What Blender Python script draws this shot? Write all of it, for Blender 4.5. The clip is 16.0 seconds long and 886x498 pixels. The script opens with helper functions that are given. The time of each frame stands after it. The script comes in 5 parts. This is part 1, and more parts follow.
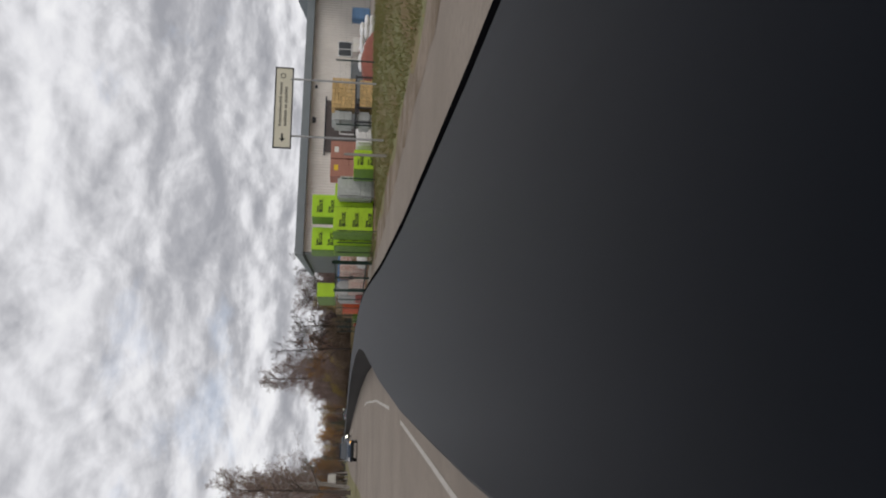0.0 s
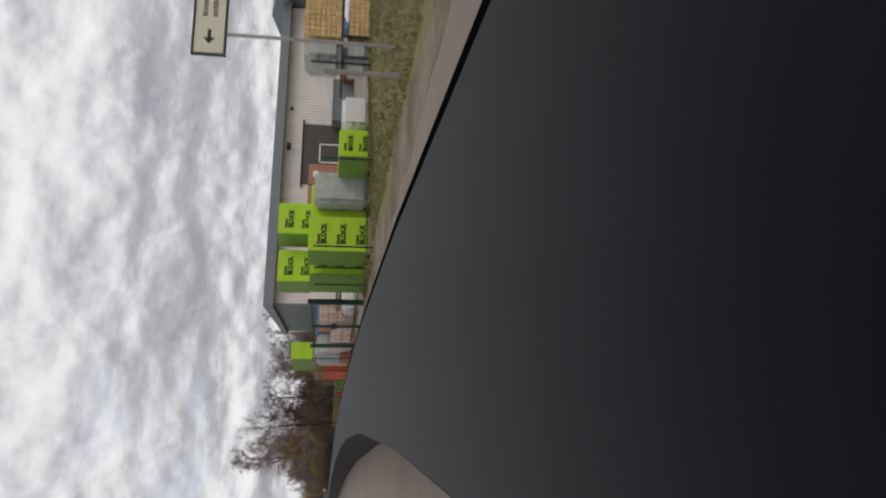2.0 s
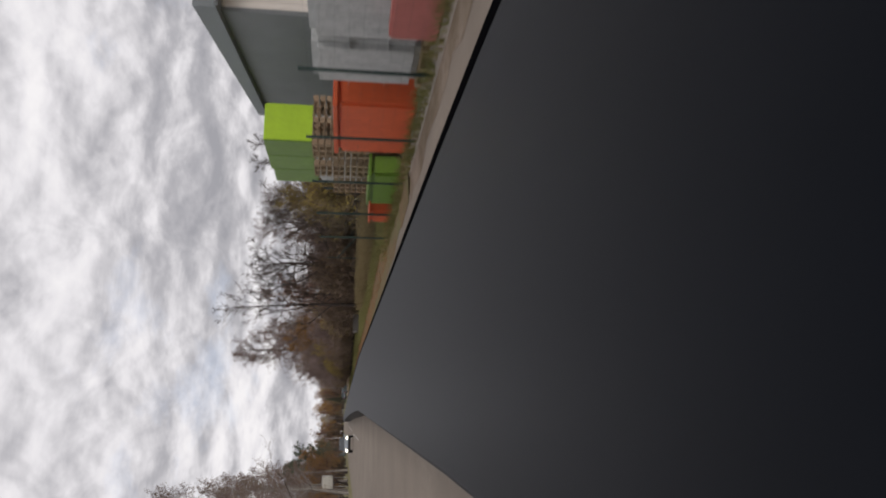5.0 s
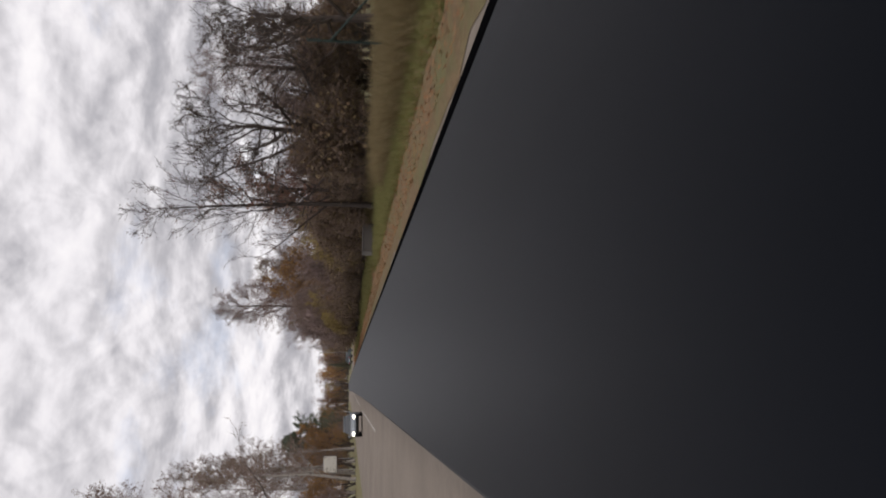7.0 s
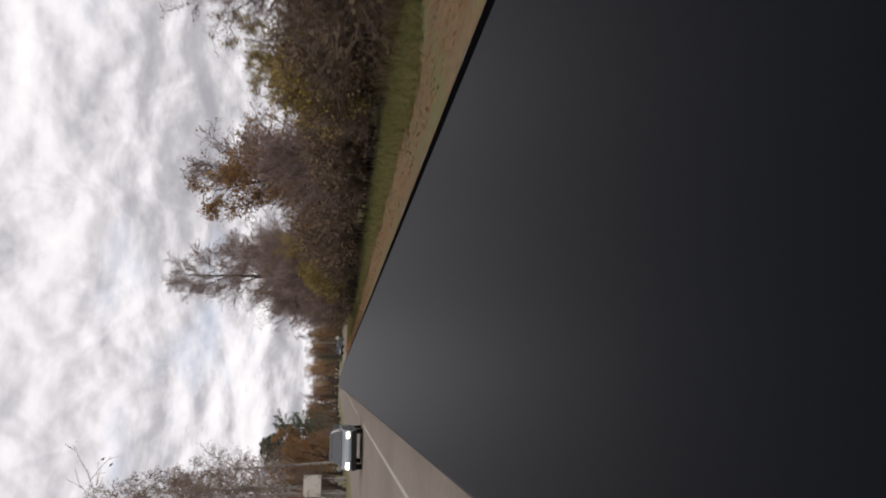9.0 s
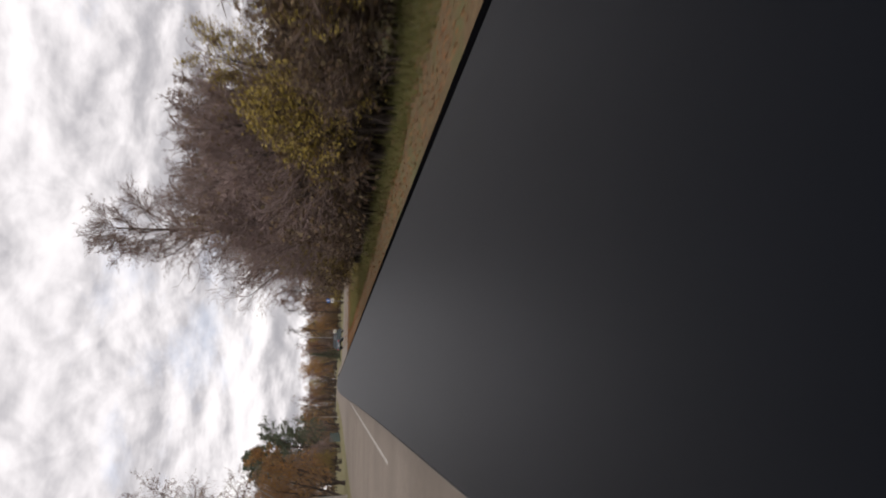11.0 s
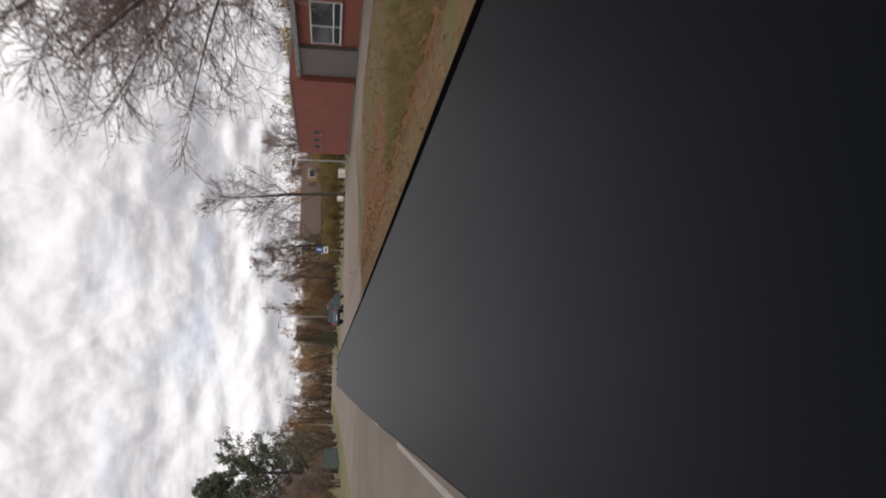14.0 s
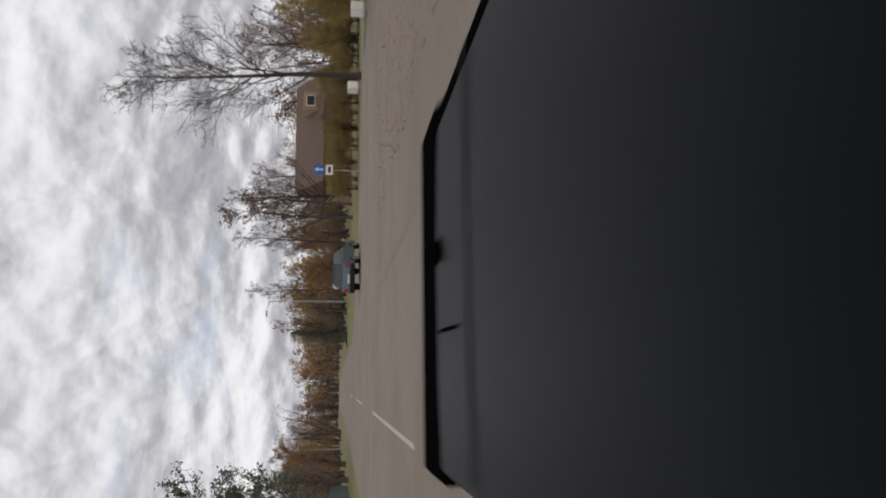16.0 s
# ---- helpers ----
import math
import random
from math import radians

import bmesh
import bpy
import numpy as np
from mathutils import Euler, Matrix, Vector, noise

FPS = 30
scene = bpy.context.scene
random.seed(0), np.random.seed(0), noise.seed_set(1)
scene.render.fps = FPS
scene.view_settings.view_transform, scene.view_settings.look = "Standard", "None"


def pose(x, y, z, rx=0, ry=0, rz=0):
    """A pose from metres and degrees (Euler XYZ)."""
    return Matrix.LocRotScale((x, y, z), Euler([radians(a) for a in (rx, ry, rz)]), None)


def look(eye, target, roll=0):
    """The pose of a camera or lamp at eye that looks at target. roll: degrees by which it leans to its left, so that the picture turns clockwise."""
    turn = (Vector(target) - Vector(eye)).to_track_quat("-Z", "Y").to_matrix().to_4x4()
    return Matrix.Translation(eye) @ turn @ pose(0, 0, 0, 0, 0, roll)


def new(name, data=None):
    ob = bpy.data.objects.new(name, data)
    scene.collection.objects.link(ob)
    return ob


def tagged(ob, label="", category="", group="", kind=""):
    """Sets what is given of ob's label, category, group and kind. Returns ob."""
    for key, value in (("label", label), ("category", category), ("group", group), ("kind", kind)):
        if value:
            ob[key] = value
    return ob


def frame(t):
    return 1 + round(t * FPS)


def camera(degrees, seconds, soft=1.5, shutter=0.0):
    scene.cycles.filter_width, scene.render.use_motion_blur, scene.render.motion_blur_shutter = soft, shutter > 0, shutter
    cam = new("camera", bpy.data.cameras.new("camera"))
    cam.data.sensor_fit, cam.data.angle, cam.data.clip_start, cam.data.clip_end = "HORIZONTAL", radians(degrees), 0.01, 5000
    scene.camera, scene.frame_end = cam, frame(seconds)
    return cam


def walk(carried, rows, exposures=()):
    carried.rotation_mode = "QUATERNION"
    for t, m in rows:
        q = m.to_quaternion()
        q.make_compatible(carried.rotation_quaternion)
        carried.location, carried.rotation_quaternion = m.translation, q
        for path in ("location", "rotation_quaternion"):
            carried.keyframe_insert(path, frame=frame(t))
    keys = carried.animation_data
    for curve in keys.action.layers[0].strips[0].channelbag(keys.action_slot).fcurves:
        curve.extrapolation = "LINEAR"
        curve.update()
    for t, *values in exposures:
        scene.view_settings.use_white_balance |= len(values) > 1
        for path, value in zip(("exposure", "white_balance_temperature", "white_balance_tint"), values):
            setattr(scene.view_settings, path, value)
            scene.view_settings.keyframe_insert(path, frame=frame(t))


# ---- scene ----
cam = camera(64.21, 16.0, soft=2.0, shutter=0.3)
PATH = [
    (0.0, look((0.000, 0.000, 1.250), (2.8231, 9.5016, -0.0729), -88.24)),
    (0.5, look((0.247, 2.228, 1.250), (3.2984, 11.6308, -0.2583), -88.02)),
    (1.0, look((0.584, 4.662, 1.250), (3.9040, 13.9707, -0.2767), -88.00)),
    (1.5, look((1.062, 7.515, 1.250), (4.6558, 16.7336, -0.1987), -88.41)),
    (2.0, look((1.710, 10.890, 1.250), (5.4570, 20.0312, -0.3012), -88.24)),
    (2.5, look((2.447, 14.810, 1.250), (5.9796, 24.0664, -0.1043), -88.55)),
    (3.0, look((3.121, 19.225, 1.250), (6.2369, 28.6289, -0.1102), -88.53)),
    (3.5, look((3.650, 23.872, 1.250), (6.4605, 33.3466, -0.2802), -89.23)),
    (4.0, look((4.066, 28.537, 1.250), (6.7238, 38.0944, -0.0154), -88.89)),
    (5.2, look((4.825, 40.396, 1.250), (7.1627, 50.0190, -0.1403), -88.46)),
    (6.5, look((5.285, 54.671, 1.250), (7.3296, 64.3713, -0.0635), -88.31)),
    (7.0, look((5.346, 60.495, 1.250), (7.2640, 70.2183, -0.0831), -89.40)),
    (7.5, look((5.379, 66.390, 1.250), (7.3261, 76.0947, -0.1709), -88.44)),
    (8.0, look((5.413, 72.326, 1.250), (7.3333, 82.0380, -0.1622), -88.29)),
    (8.5, look((5.428, 78.332, 1.250), (7.3125, 88.0464, -0.1936), -88.41)),
    (9.0, look((5.431, 84.417, 1.250), (7.3105, 94.1333, -0.1883), -88.33)),
    (10.2, look((5.453, 99.299, 1.250), (7.3544, 109.0064, -0.2175), -88.46)),
    (11.5, look((5.464, 115.860, 1.250), (7.3268, 125.5676, -0.2632), -88.70)),
    (12.0, look((5.437, 122.360, 1.250), (7.2404, 132.0642, -0.3555), -88.64)),
    (12.5, look((5.395, 128.965, 1.250), (7.2142, 138.6824, -0.2555), -88.64)),
    (13.0, look((5.354, 135.728, 1.250), (7.1688, 145.4408, -0.2908), -88.44)),
    (13.5, look((5.314, 142.676, 1.250), (7.1333, 152.3871, -0.2913), -88.86)),
    (14.0, look((5.285, 149.785, 1.250), (7.1335, 159.4883, -0.3073), -88.82)),
    (14.5, look((5.281, 157.023, 1.250), (7.1709, 166.7182, -0.3109), -88.78)),
    (15.0, look((5.318, 164.390, 1.250), (7.2729, 174.0766, -0.2830), -88.58)),
    (15.5, look((5.379, 171.893, 1.250), (7.3286, 181.5753, -0.3176), -88.46)),
    (16.0, look((5.435, 179.492, 1.250), (7.3777, 189.1899, -0.2221), -89.15)),
]
walk(cam, PATH, [(0.0, -0.08, 6450, 11.5), (4.0, -0.06, 6600, 13), (7.0, 0.06, 6600, 15), (9.0, 0.14, 6650, 15), (11.5, 0.24, 6750, 15), (13.5, 0.24, 6750, 14), (14.5, 0.06, 6600, 13), (16.0, -0.04, 6500, 12)])

# ---- world, sun ----
SUN_ELEV, SUN_AZ = 36.0, 138.0
world = bpy.data.worlds.new("overcast_sky")
scene.world = world
world.use_nodes = True
wt = world.node_tree
wt.nodes.clear()


def wn(kind, **inputs):
    n = wt.nodes.new(kind)
    for k, v in inputs.items():
        n.inputs[k].default_value = v
    return n


def wl(a, b):
    wt.links.new(a, b)


def ramp(tree, points, interp="LINEAR"):
    r = tree.nodes.new("ShaderNodeValToRGB")
    r.color_ramp.interpolation = interp
    while len(r.color_ramp.elements) < len(points):
        r.color_ramp.elements.new(0.5)
    for e, (p, c) in zip(r.color_ramp.elements, points):
        e.position = p
        e.color = (*c, 1) if len(c) == 3 else c
    return r


def wmath(op, a, b=None):
    n = wt.nodes.new("ShaderNodeMath")
    n.operation = op
    for i, v in enumerate((a, b)):
        if v is None:
            continue
        if isinstance(v, (int, float)):
            n.inputs[i].default_value = v
        else:
            wl(v, n.inputs[i])
    return n.outputs[0]


sky = wt.nodes.new("ShaderNodeTexSky")
sky.sky_type = "NISHITA"
sky.sun_disc = False
sky.sun_elevation, sky.sun_rotation = radians(SUN_ELEV), radians(SUN_AZ)
coord = wt.nodes.new("ShaderNodeTexCoord")
sep = wt.nodes.new("ShaderNodeSeparateXYZ")
wl(coord.outputs["Generated"], sep.inputs[0])
# the cloud sheet as a level layer: bearings over height, so that it flattens towards the horizon
high = wmath("ADD", wmath("MAXIMUM", sep.outputs["Z"], 0.0), 0.36)
comb = wt.nodes.new("ShaderNodeCombineXYZ")
wl(wmath("DIVIDE", sep.outputs["X"], high), comb.inputs[0])
wl(wmath("DIVIDE", sep.outputs["Y"], high), comb.inputs[1])
bearing = wmath("ARCTAN2", sep.outputs["X"], sep.outputs["Y"])


def span(value, a, b, lo=0.0, hi=1.0):
    """A smooth step of value from a to b."""
    n = wt.nodes.new("ShaderNodeMapRange")
    n.interpolation_type = "SMOOTHSTEP"
    for key, v in (("From Min", a), ("From Max", b), ("To Min", lo), ("To Max", hi)):
        n.inputs[key].default_value = v
    wl(value, n.inputs["Value"])
    return n.outputs[0]


# broad masses, billows and their lit edges
def cloud(near):
    mp = wt.nodes.new("ShaderNodeMapping")
    mp.inputs["Location"].default_value = (3.1, 1.7, 0.6)
    mp.inputs["Scale"].default_value = (near, near, 1.0)
    wl(comb.outputs[0], mp.inputs["Vector"])
    total = None
    for scale, detail, weight in ((1.1, 2.0, 0.36), (2.9, 4.0, 0.40), (7.5, 6.0, 0.24)):
        nz = wn("ShaderNodeTexNoise", Scale=scale, Detail=detail, Roughness=0.56, Distortion=0.25)
        wl(mp.outputs[0], nz.inputs["Vector"])
        w_ = wmath("MULTIPLY", nz.outputs["Fac"], weight)
        total = w_ if total is None else wmath("ADD", total, w_)
    # rounded heaps: bright middles, dark creases between them
    soft_ = wn("ShaderNodeTexNoise", Scale=3.4, Detail=3.0, Roughness=0.5)
    wl(mp.outputs[0], soft_.inputs["Vector"])
    warp = wt.nodes.new("ShaderNodeVectorMath")
    warp.operation = "MULTIPLY_ADD"
    wl(soft_.outputs["Color"], warp.inputs[0])
    warp.inputs[1].default_value = (0.34, 0.34, 0.0)
    wl(mp.outputs[0], warp.inputs[2])
    heap = wt.nodes.new("ShaderNodeTexVoronoi")
    heap.feature, heap.normalize = "SMOOTH_F1", True
    for key, v in (("Scale", 5.6), ("Detail", 3.0), ("Roughness", 0.55), ("Lacunarity", 2.3), ("Smoothness", 0.7)):
        heap.inputs[key].default_value = v
    wl(warp.outputs[0], heap.inputs["Vector"])
    return wmath("ADD", wmath("MULTIPLY", total, 0.84), wmath("MULTIPLY", heap.outputs["Distance"], 0.30))


dens = cloud(1.0)
relief = wmath("SUBTRACT", cloud(0.968), dens)
wob = wn("ShaderNodeTexNoise", Scale=5.0, Detail=6.0, Roughness=0.6)
wl(coord.outputs["Generated"], wob.inputs["Vector"])
ragged = wmath("SUBTRACT", wob.outputs["Fac"], 0.5)
zw = wmath("ADD", sep.outputs["Z"], wmath("MULTIPLY", ragged, 0.05))
# a grey bank over the yard side, a bright rift and a blue-grey bank low over the road's end
east = span(wmath("ADD", bearing, wmath("MULTIPLY", ragged, 0.5)), 0.08, 0.27)
grey = wmath("MULTIPLY", east, wmath("MULTIPLY", span(zw, 0.075, 0.115), span(zw, 0.19, 0.33, 1.0, 0.0)))
lift_ = ramp(wt, [(0.0, (0.80,) * 3), (0.044, (0.76,) * 3), (0.056, (0.20,) * 3), (0.092, (0.24,) * 3), (0.104, (0.92,) * 3), (0.128, (0.84,) * 3), (0.150, (0.46,) * 3), (0.26, (0.44,) * 3), (0.36, (0.55,) * 3), (1.0, (0.55,) * 3)])
wl(zw, lift_.inputs[0])
val = wmath("ADD", wmath("MULTIPLY", wmath("SUBTRACT", 0.5, dens), 1.15), wmath("MULTIPLY", relief, 3.8))
val = wmath("ADD", val, wmath("MULTIPLY", wmath("SUBTRACT", lift_.outputs[0], 0.5), wmath("SUBTRACT", 0.85, wmath("MULTIPLY", east, 0.62))))
val = wmath("SUBTRACT", val, wmath("MULTIPLY", grey, 0.28))
val = wmath("ADD", val, 0.54)
shade = ramp(wt, [(0.0, (0.34, 0.348, 0.375)), (0.26, (0.44, 0.446, 0.47)), (0.48, (0.615, 0.62, 0.64)), (0.64, (0.745, 0.75, 0.77)), (0.88, (0.86, 0.865, 0.87))])
wl(val, shade.inputs[0])
scale_sky = wt.nodes.new("ShaderNodeVectorMath")
scale_sky.operation = "SCALE"
scale_sky.inputs["Scale"].default_value = 0.12
wl(sky.outputs[0], scale_sky.inputs[0])
blue = wt.nodes.new("ShaderNodeMix")
blue.data_type = "RGBA"
blue.inputs[0].default_value = 0.3
blue.inputs[6].default_value = (0.60, 0.69, 0.86, 1)
wl(scale_sky.outputs[0], blue.inputs[7])
hole = wn("ShaderNodeTexNoise", Scale=1.3, Detail=7.0, Roughness=0.6)
shift = wt.nodes.new("ShaderNodeMapping")
shift.inputs["Location"].default_value = (7.3, 2.1, 4.0)
wl(comb.outputs[0], shift.inputs["Vector"])
wl(shift.outputs[0], hole.inputs["Vector"])
gap = ramp(wt, [(0.585, (0, 0, 0)), (0.70, (0.6, 0.6, 0.6))])
wl(hole.outputs["Fac"], gap.inputs[0])
mixl = wt.nodes.new("ShaderNodeMix")
mixl.data_type = "RGBA"
wl(gap.outputs[0], mixl.inputs[0])
wl(shade.outputs[0], mixl.inputs[6])
wl(blue.outputs[2], mixl.inputs[7])
bg = wt.nodes.new("ShaderNodeBackground")
bg.inputs["Strength"].default_value = 1.07
wl(mixl.outputs[2], bg.inputs["Color"])
out = wt.nodes.new("ShaderNodeOutputWorld")
wl(bg.outputs[0], out.inputs["Surface"])

sun = bpy.data.lights.new("sun", "SUN")
sun.energy, sun.angle, sun.color = 0.7, radians(25), (1.0, 0.95, 0.88)
sun_ob = new("sun", sun)
a, e = radians(SUN_AZ), radians(SUN_ELEV)
sun_ob.matrix_world = look((0, 0, 60), (-60 * math.sin(a) * math.cos(e), -60 * math.cos(a) * math.cos(e), 60 - 60 * math.sin(e)))

# ---- materials ----
def mat(name, base, rough=0.8, var=0.15, scale=3.0, bump=0.0, bump_scale=40.0, metal=0.0, second=None, mix_at=(0.45, 0.6), patch=0.35, rand=0.0, spec=0.4):
    m = bpy.data.materials.new(name)
    m.use_nodes = True
    t = m.node_tree
    b = t.nodes["Principled BSDF"]
    b.inputs["Roughness"].default_value = rough
    b.inputs["Metallic"].default_value = metal
    b.inputs["Specular IOR Level"].default_value = spec
    tc = t.nodes.new("ShaderNodeTexCoord")
    n1 = t.nodes.new("ShaderNodeTexNoise")
    n1.inputs["Scale"].default_value = scale
    n1.inputs["Detail"].default_value = 8
    n1.inputs["Roughness"].default_value = 0.65
    t.links.new(tc.outputs["Object"], n1.inputs["Vector"])
    lo, hi = tuple(c * (1 - var) for c in base), tuple(min(1, c * (1 + var)) for c in base)
    r = ramp(t, [(0.3, lo), (0.7, hi)])
    t.links.new(n1.outputs["Fac"], r.inputs[0])
    col = r.outputs[0]
    if second:
        n2 = t.nodes.new("ShaderNodeTexNoise")
        n2.inputs["Scale"].default_value = patch
        n2.inputs["Detail"].default_value = 7
        n2.inputs["Roughness"].default_value = 0.62
        t.links.new(tc.outputs["Object"], n2.inputs["Vector"])
        r2 = ramp(t, [(mix_at[0], (0, 0, 0)), (mix_at[1], (1, 1, 1))])
        t.links.new(n2.outputs["Fac"], r2.inputs[0])
        mx = t.nodes.new("ShaderNodeMix")
        mx.data_type = "RGBA"
        t.links.new(r2.outputs[0], mx.inputs[0])
        t.links.new(col, mx.inputs[6])
        mx.inputs[7].default_value = (*second, 1)
        col = mx.outputs[2]
    if rand:
        oi = t.nodes.new("ShaderNodeObjectInfo")
        hs = t.nodes.new("ShaderNodeHueSaturation")
        mr = t.nodes.new("ShaderNodeMapRange")
        mr.inputs["To Min"].default_value, mr.inputs["To Max"].default_value = 1 - rand, 1 + rand
        t.links.new(oi.outputs["Random"], mr.inputs["Value"])
        t.links.new(mr.outputs[0], hs.inputs["Value"])
        t.links.new(col, hs.inputs["Color"])
        col = hs.outputs[0]
    t.links.new(col, b.inputs["Base Color"])
    if bump:
        n3 = t.nodes.new("ShaderNodeTexNoise")
        n3.inputs["Scale"].default_value = bump_scale
        n3.inputs["Detail"].default_value = 6
        t.links.new(tc.outputs["Object"], n3.inputs["Vector"])
        bp = t.nodes.new("ShaderNodeBump")
        bp.inputs["Strength"].default_value = bump
        bp.inputs["Distance"].default_value = 0.05
        t.links.new(n3.outputs["Fac"], bp.inputs["Height"])
        t.links.new(bp.outputs[0], b.inputs["Normal"])
    return m


def leaf_mat(name, colours, rand=0.25):
    """Leaves: a colour for each leaf from a short list, by the island's random number."""
    m = bpy.data.materials.new(name)
    m.use_nodes = True
    t = m.node_tree
    b = t.nodes["Principled BSDF"]
    b.inputs["Roughness"].default_value = 0.75
    b.inputs["Specular IOR Level"].default_value = 0.2
    g = t.nodes.new("ShaderNodeNewGeometry")
    r = ramp(t, [(k / max(1, len(colours) - 1), c) for k, c in enumerate(colours)])
    t.links.new(g.outputs["Random Per Island"], r.inputs[0])
    oi = t.nodes.new("ShaderNodeObjectInfo")
    hs = t.nodes.new("ShaderNodeHueSaturation")
    mr = t.nodes.new("ShaderNodeMapRange")
    mr.inputs["To Min"].default_value, mr.inputs["To Max"].default_value = 1 - rand, 1 + rand
    t.links.new(oi.outputs["Random"], mr.inputs["Value"])
    t.links.new(mr.outputs[0], hs.inputs["Value"])
    t.links.new(r.outputs[0], hs.inputs["Color"])
    t.links.new(hs.outputs[0], b.inputs["Base Color"])
    return m


M_ROAD = mat("asphalt_dusty", (0.226, 0.188, 0.152), 0.9, 0.14, 6.0, 0.25, 90, second=(0.185, 0.152, 0.122), patch=0.25, mix_at=(0.4, 0.65))
M_LINE = mat("road_paint", (0.42, 0.39, 0.35), 0.8, 0.15, 12, second=(0.30, 0.27, 0.23), patch=6, mix_at=(0.5, 0.7))
M_GRASS = mat("grass_ground", (0.165, 0.160, 0.068), 0.95, 0.24, 2.5, 0.35, 30, second=(0.180, 0.130, 0.062), patch=0.35, mix_at=(0.46, 0.62))
M_LITTER = mat("leaf_litter", (0.18, 0.118, 0.058), 0.95, 0.40, 9.0, 0.7, 40, second=(0.150, 0.138, 0.056), patch=0.7, mix_at=(0.46, 0.62))
M_RUST = mat("rust_brown_leaves", (0.25, 0.125, 0.065), 0.95, 0.35, 7.0, 0.7, 40, second=(0.20, 0.135, 0.075), patch=0.8, mix_at=(0.45, 0.65))
M_CRACK = mat("tarred_crack", (0.095, 0.078, 0.064), 0.9, 0.2, 8)
M_DIRT = mat("dirt", (0.22, 0.172, 0.13), 0.95, 0.25, 4.0, 0.5, 40, second=(0.135, 0.098, 0.062), patch=0.6, mix_at=(0.42, 0.58))
M_GRAVEL = mat("gravel_yard", (0.27, 0.235, 0.20), 0.95, 0.15, 8.0, 0.4, 60, second=(0.22, 0.19, 0.16), patch=0.4)
M_DASH = mat("dashboard_plastic", (0.0020, 0.0026, 0.0044), 0.46, 0.12, 60, 0.08, 500, spec=0.062, second=(0.0027, 0.0034, 0.0056), patch=2.0)
M_DASH.node_tree.nodes["Principled BSDF"].inputs["Specular Tint"].default_value = (0.70, 0.83, 1.0, 1)
M_RUBBER = mat("black_rubber", (0.003, 0.003, 0.0035), 1.0, 0.1, 20, spec=0.0)
M_BARK = mat("bark_grey_brown", (0.085, 0.066, 0.055), 0.95, 0.3, 5, 0.6, 30, rand=0.2)
M_BARKD = mat("bark_dark", (0.075, 0.058, 0.050), 0.95, 0.3, 5, 0.6, 30, rand=0.2)
M_BIRCH = mat("bark_birch", (0.30, 0.27, 0.245), 0.85, 0.2, 4, 0.3, 30, second=(0.08, 0.07, 0.06), patch=3.0, mix_at=(0.55, 0.62))
M_TWIG = mat("twigs_brown", (0.19, 0.138, 0.108), 0.95, 0.25, 3, rand=0.2)
M_TWIGP = mat("twigs_mauve", (0.24, 0.178, 0.162), 0.95, 0.25, 3, rand=0.15)
L_BROWN = leaf_mat("leaves_brown", [(0.16, 0.105, 0.072), (0.215, 0.14, 0.078), (0.175, 0.138, 0.075), (0.26, 0.185, 0.10)])
L_ORANGE = leaf_mat("leaves_orange", [(0.32, 0.155, 0.05), (0.38, 0.20, 0.065), (0.24, 0.125, 0.05), (0.34, 0.22, 0.08)])
L_OLIVE = leaf_mat("leaves_olive", [(0.28, 0.225, 0.06), (0.38, 0.29, 0.07), (0.24, 0.18, 0.055), (0.45, 0.34, 0.09)])
L_GREEN = leaf_mat("needles_green", [(0.06, 0.08, 0.055), (0.085, 0.105, 0.07), (0.11, 0.125, 0.085)])
L_PALE = leaf_mat("leaves_pale", [(0.26, 0.20, 0.14), (0.20, 0.14, 0.10), (0.32, 0.25, 0.17)])
L_RED = leaf_mat("leaves_russet", [(0.20, 0.10, 0.075), (0.15, 0.08, 0.06), (0.24, 0.14, 0.10)])
L_GRASS = leaf_mat("grass_blades", [(0.15, 0.155, 0.05), (0.19, 0.185, 0.065), (0.24, 0.20, 0.09), (0.115, 0.13, 0.038)], 0.1)
L_DRY = leaf_mat("dry_grass", [(0.24, 0.18, 0.09), (0.18, 0.13, 0.065), (0.28, 0.22, 0.12), (0.16, 0.14, 0.06)], 0.1)
L_FALLEN = leaf_mat("fallen_leaves", [(0.30, 0.13, 0.05), (0.22, 0.10, 0.045), (0.36, 0.19, 0.08), (0.17, 0.09, 0.05)], 0.1)
M_WHITE = mat("white_cladding", (0.76, 0.71, 0.65), 0.6, 0.05, 1.2, second=(0.70, 0.65, 0.59), patch=0.4)
M_GREYROOF = mat("grey_roof_sheet", (0.20, 0.225, 0.235), 0.5, 0.06, 1.0)
M_GREYWALL = mat("grey_cladding", (0.17, 0.185, 0.19), 0.55, 0.07, 1.0)
M_DOOR = mat("dark_brown_door", (0.085, 0.07, 0.066), 0.6, 0.1, 2.0)
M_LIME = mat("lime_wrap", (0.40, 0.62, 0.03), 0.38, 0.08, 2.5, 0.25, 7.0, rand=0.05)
# lime wrap with side shade painted into the colour; also the green bin's plastic
M_LIMESHADE_BIN = mat("lime_shade_and_bin_green", (0.135, 0.255, 0.034), 0.38, 0.10, 2.5, 0.25, 7.0, rand=0.06)
M_INK = mat("black_print", (0.02, 0.022, 0.015), 0.5, 0.1)
M_INKG = mat("grey_lettering", (0.16, 0.15, 0.12), 0.6, 0.1)
M_PALLET = mat("pallet_wood", (0.30, 0.22, 0.14), 0.85, 0.25, 8)
M_WOOD = mat("fresh_timber", (0.62, 0.42, 0.19), 0.75, 0.15, 6, rand=0.12)
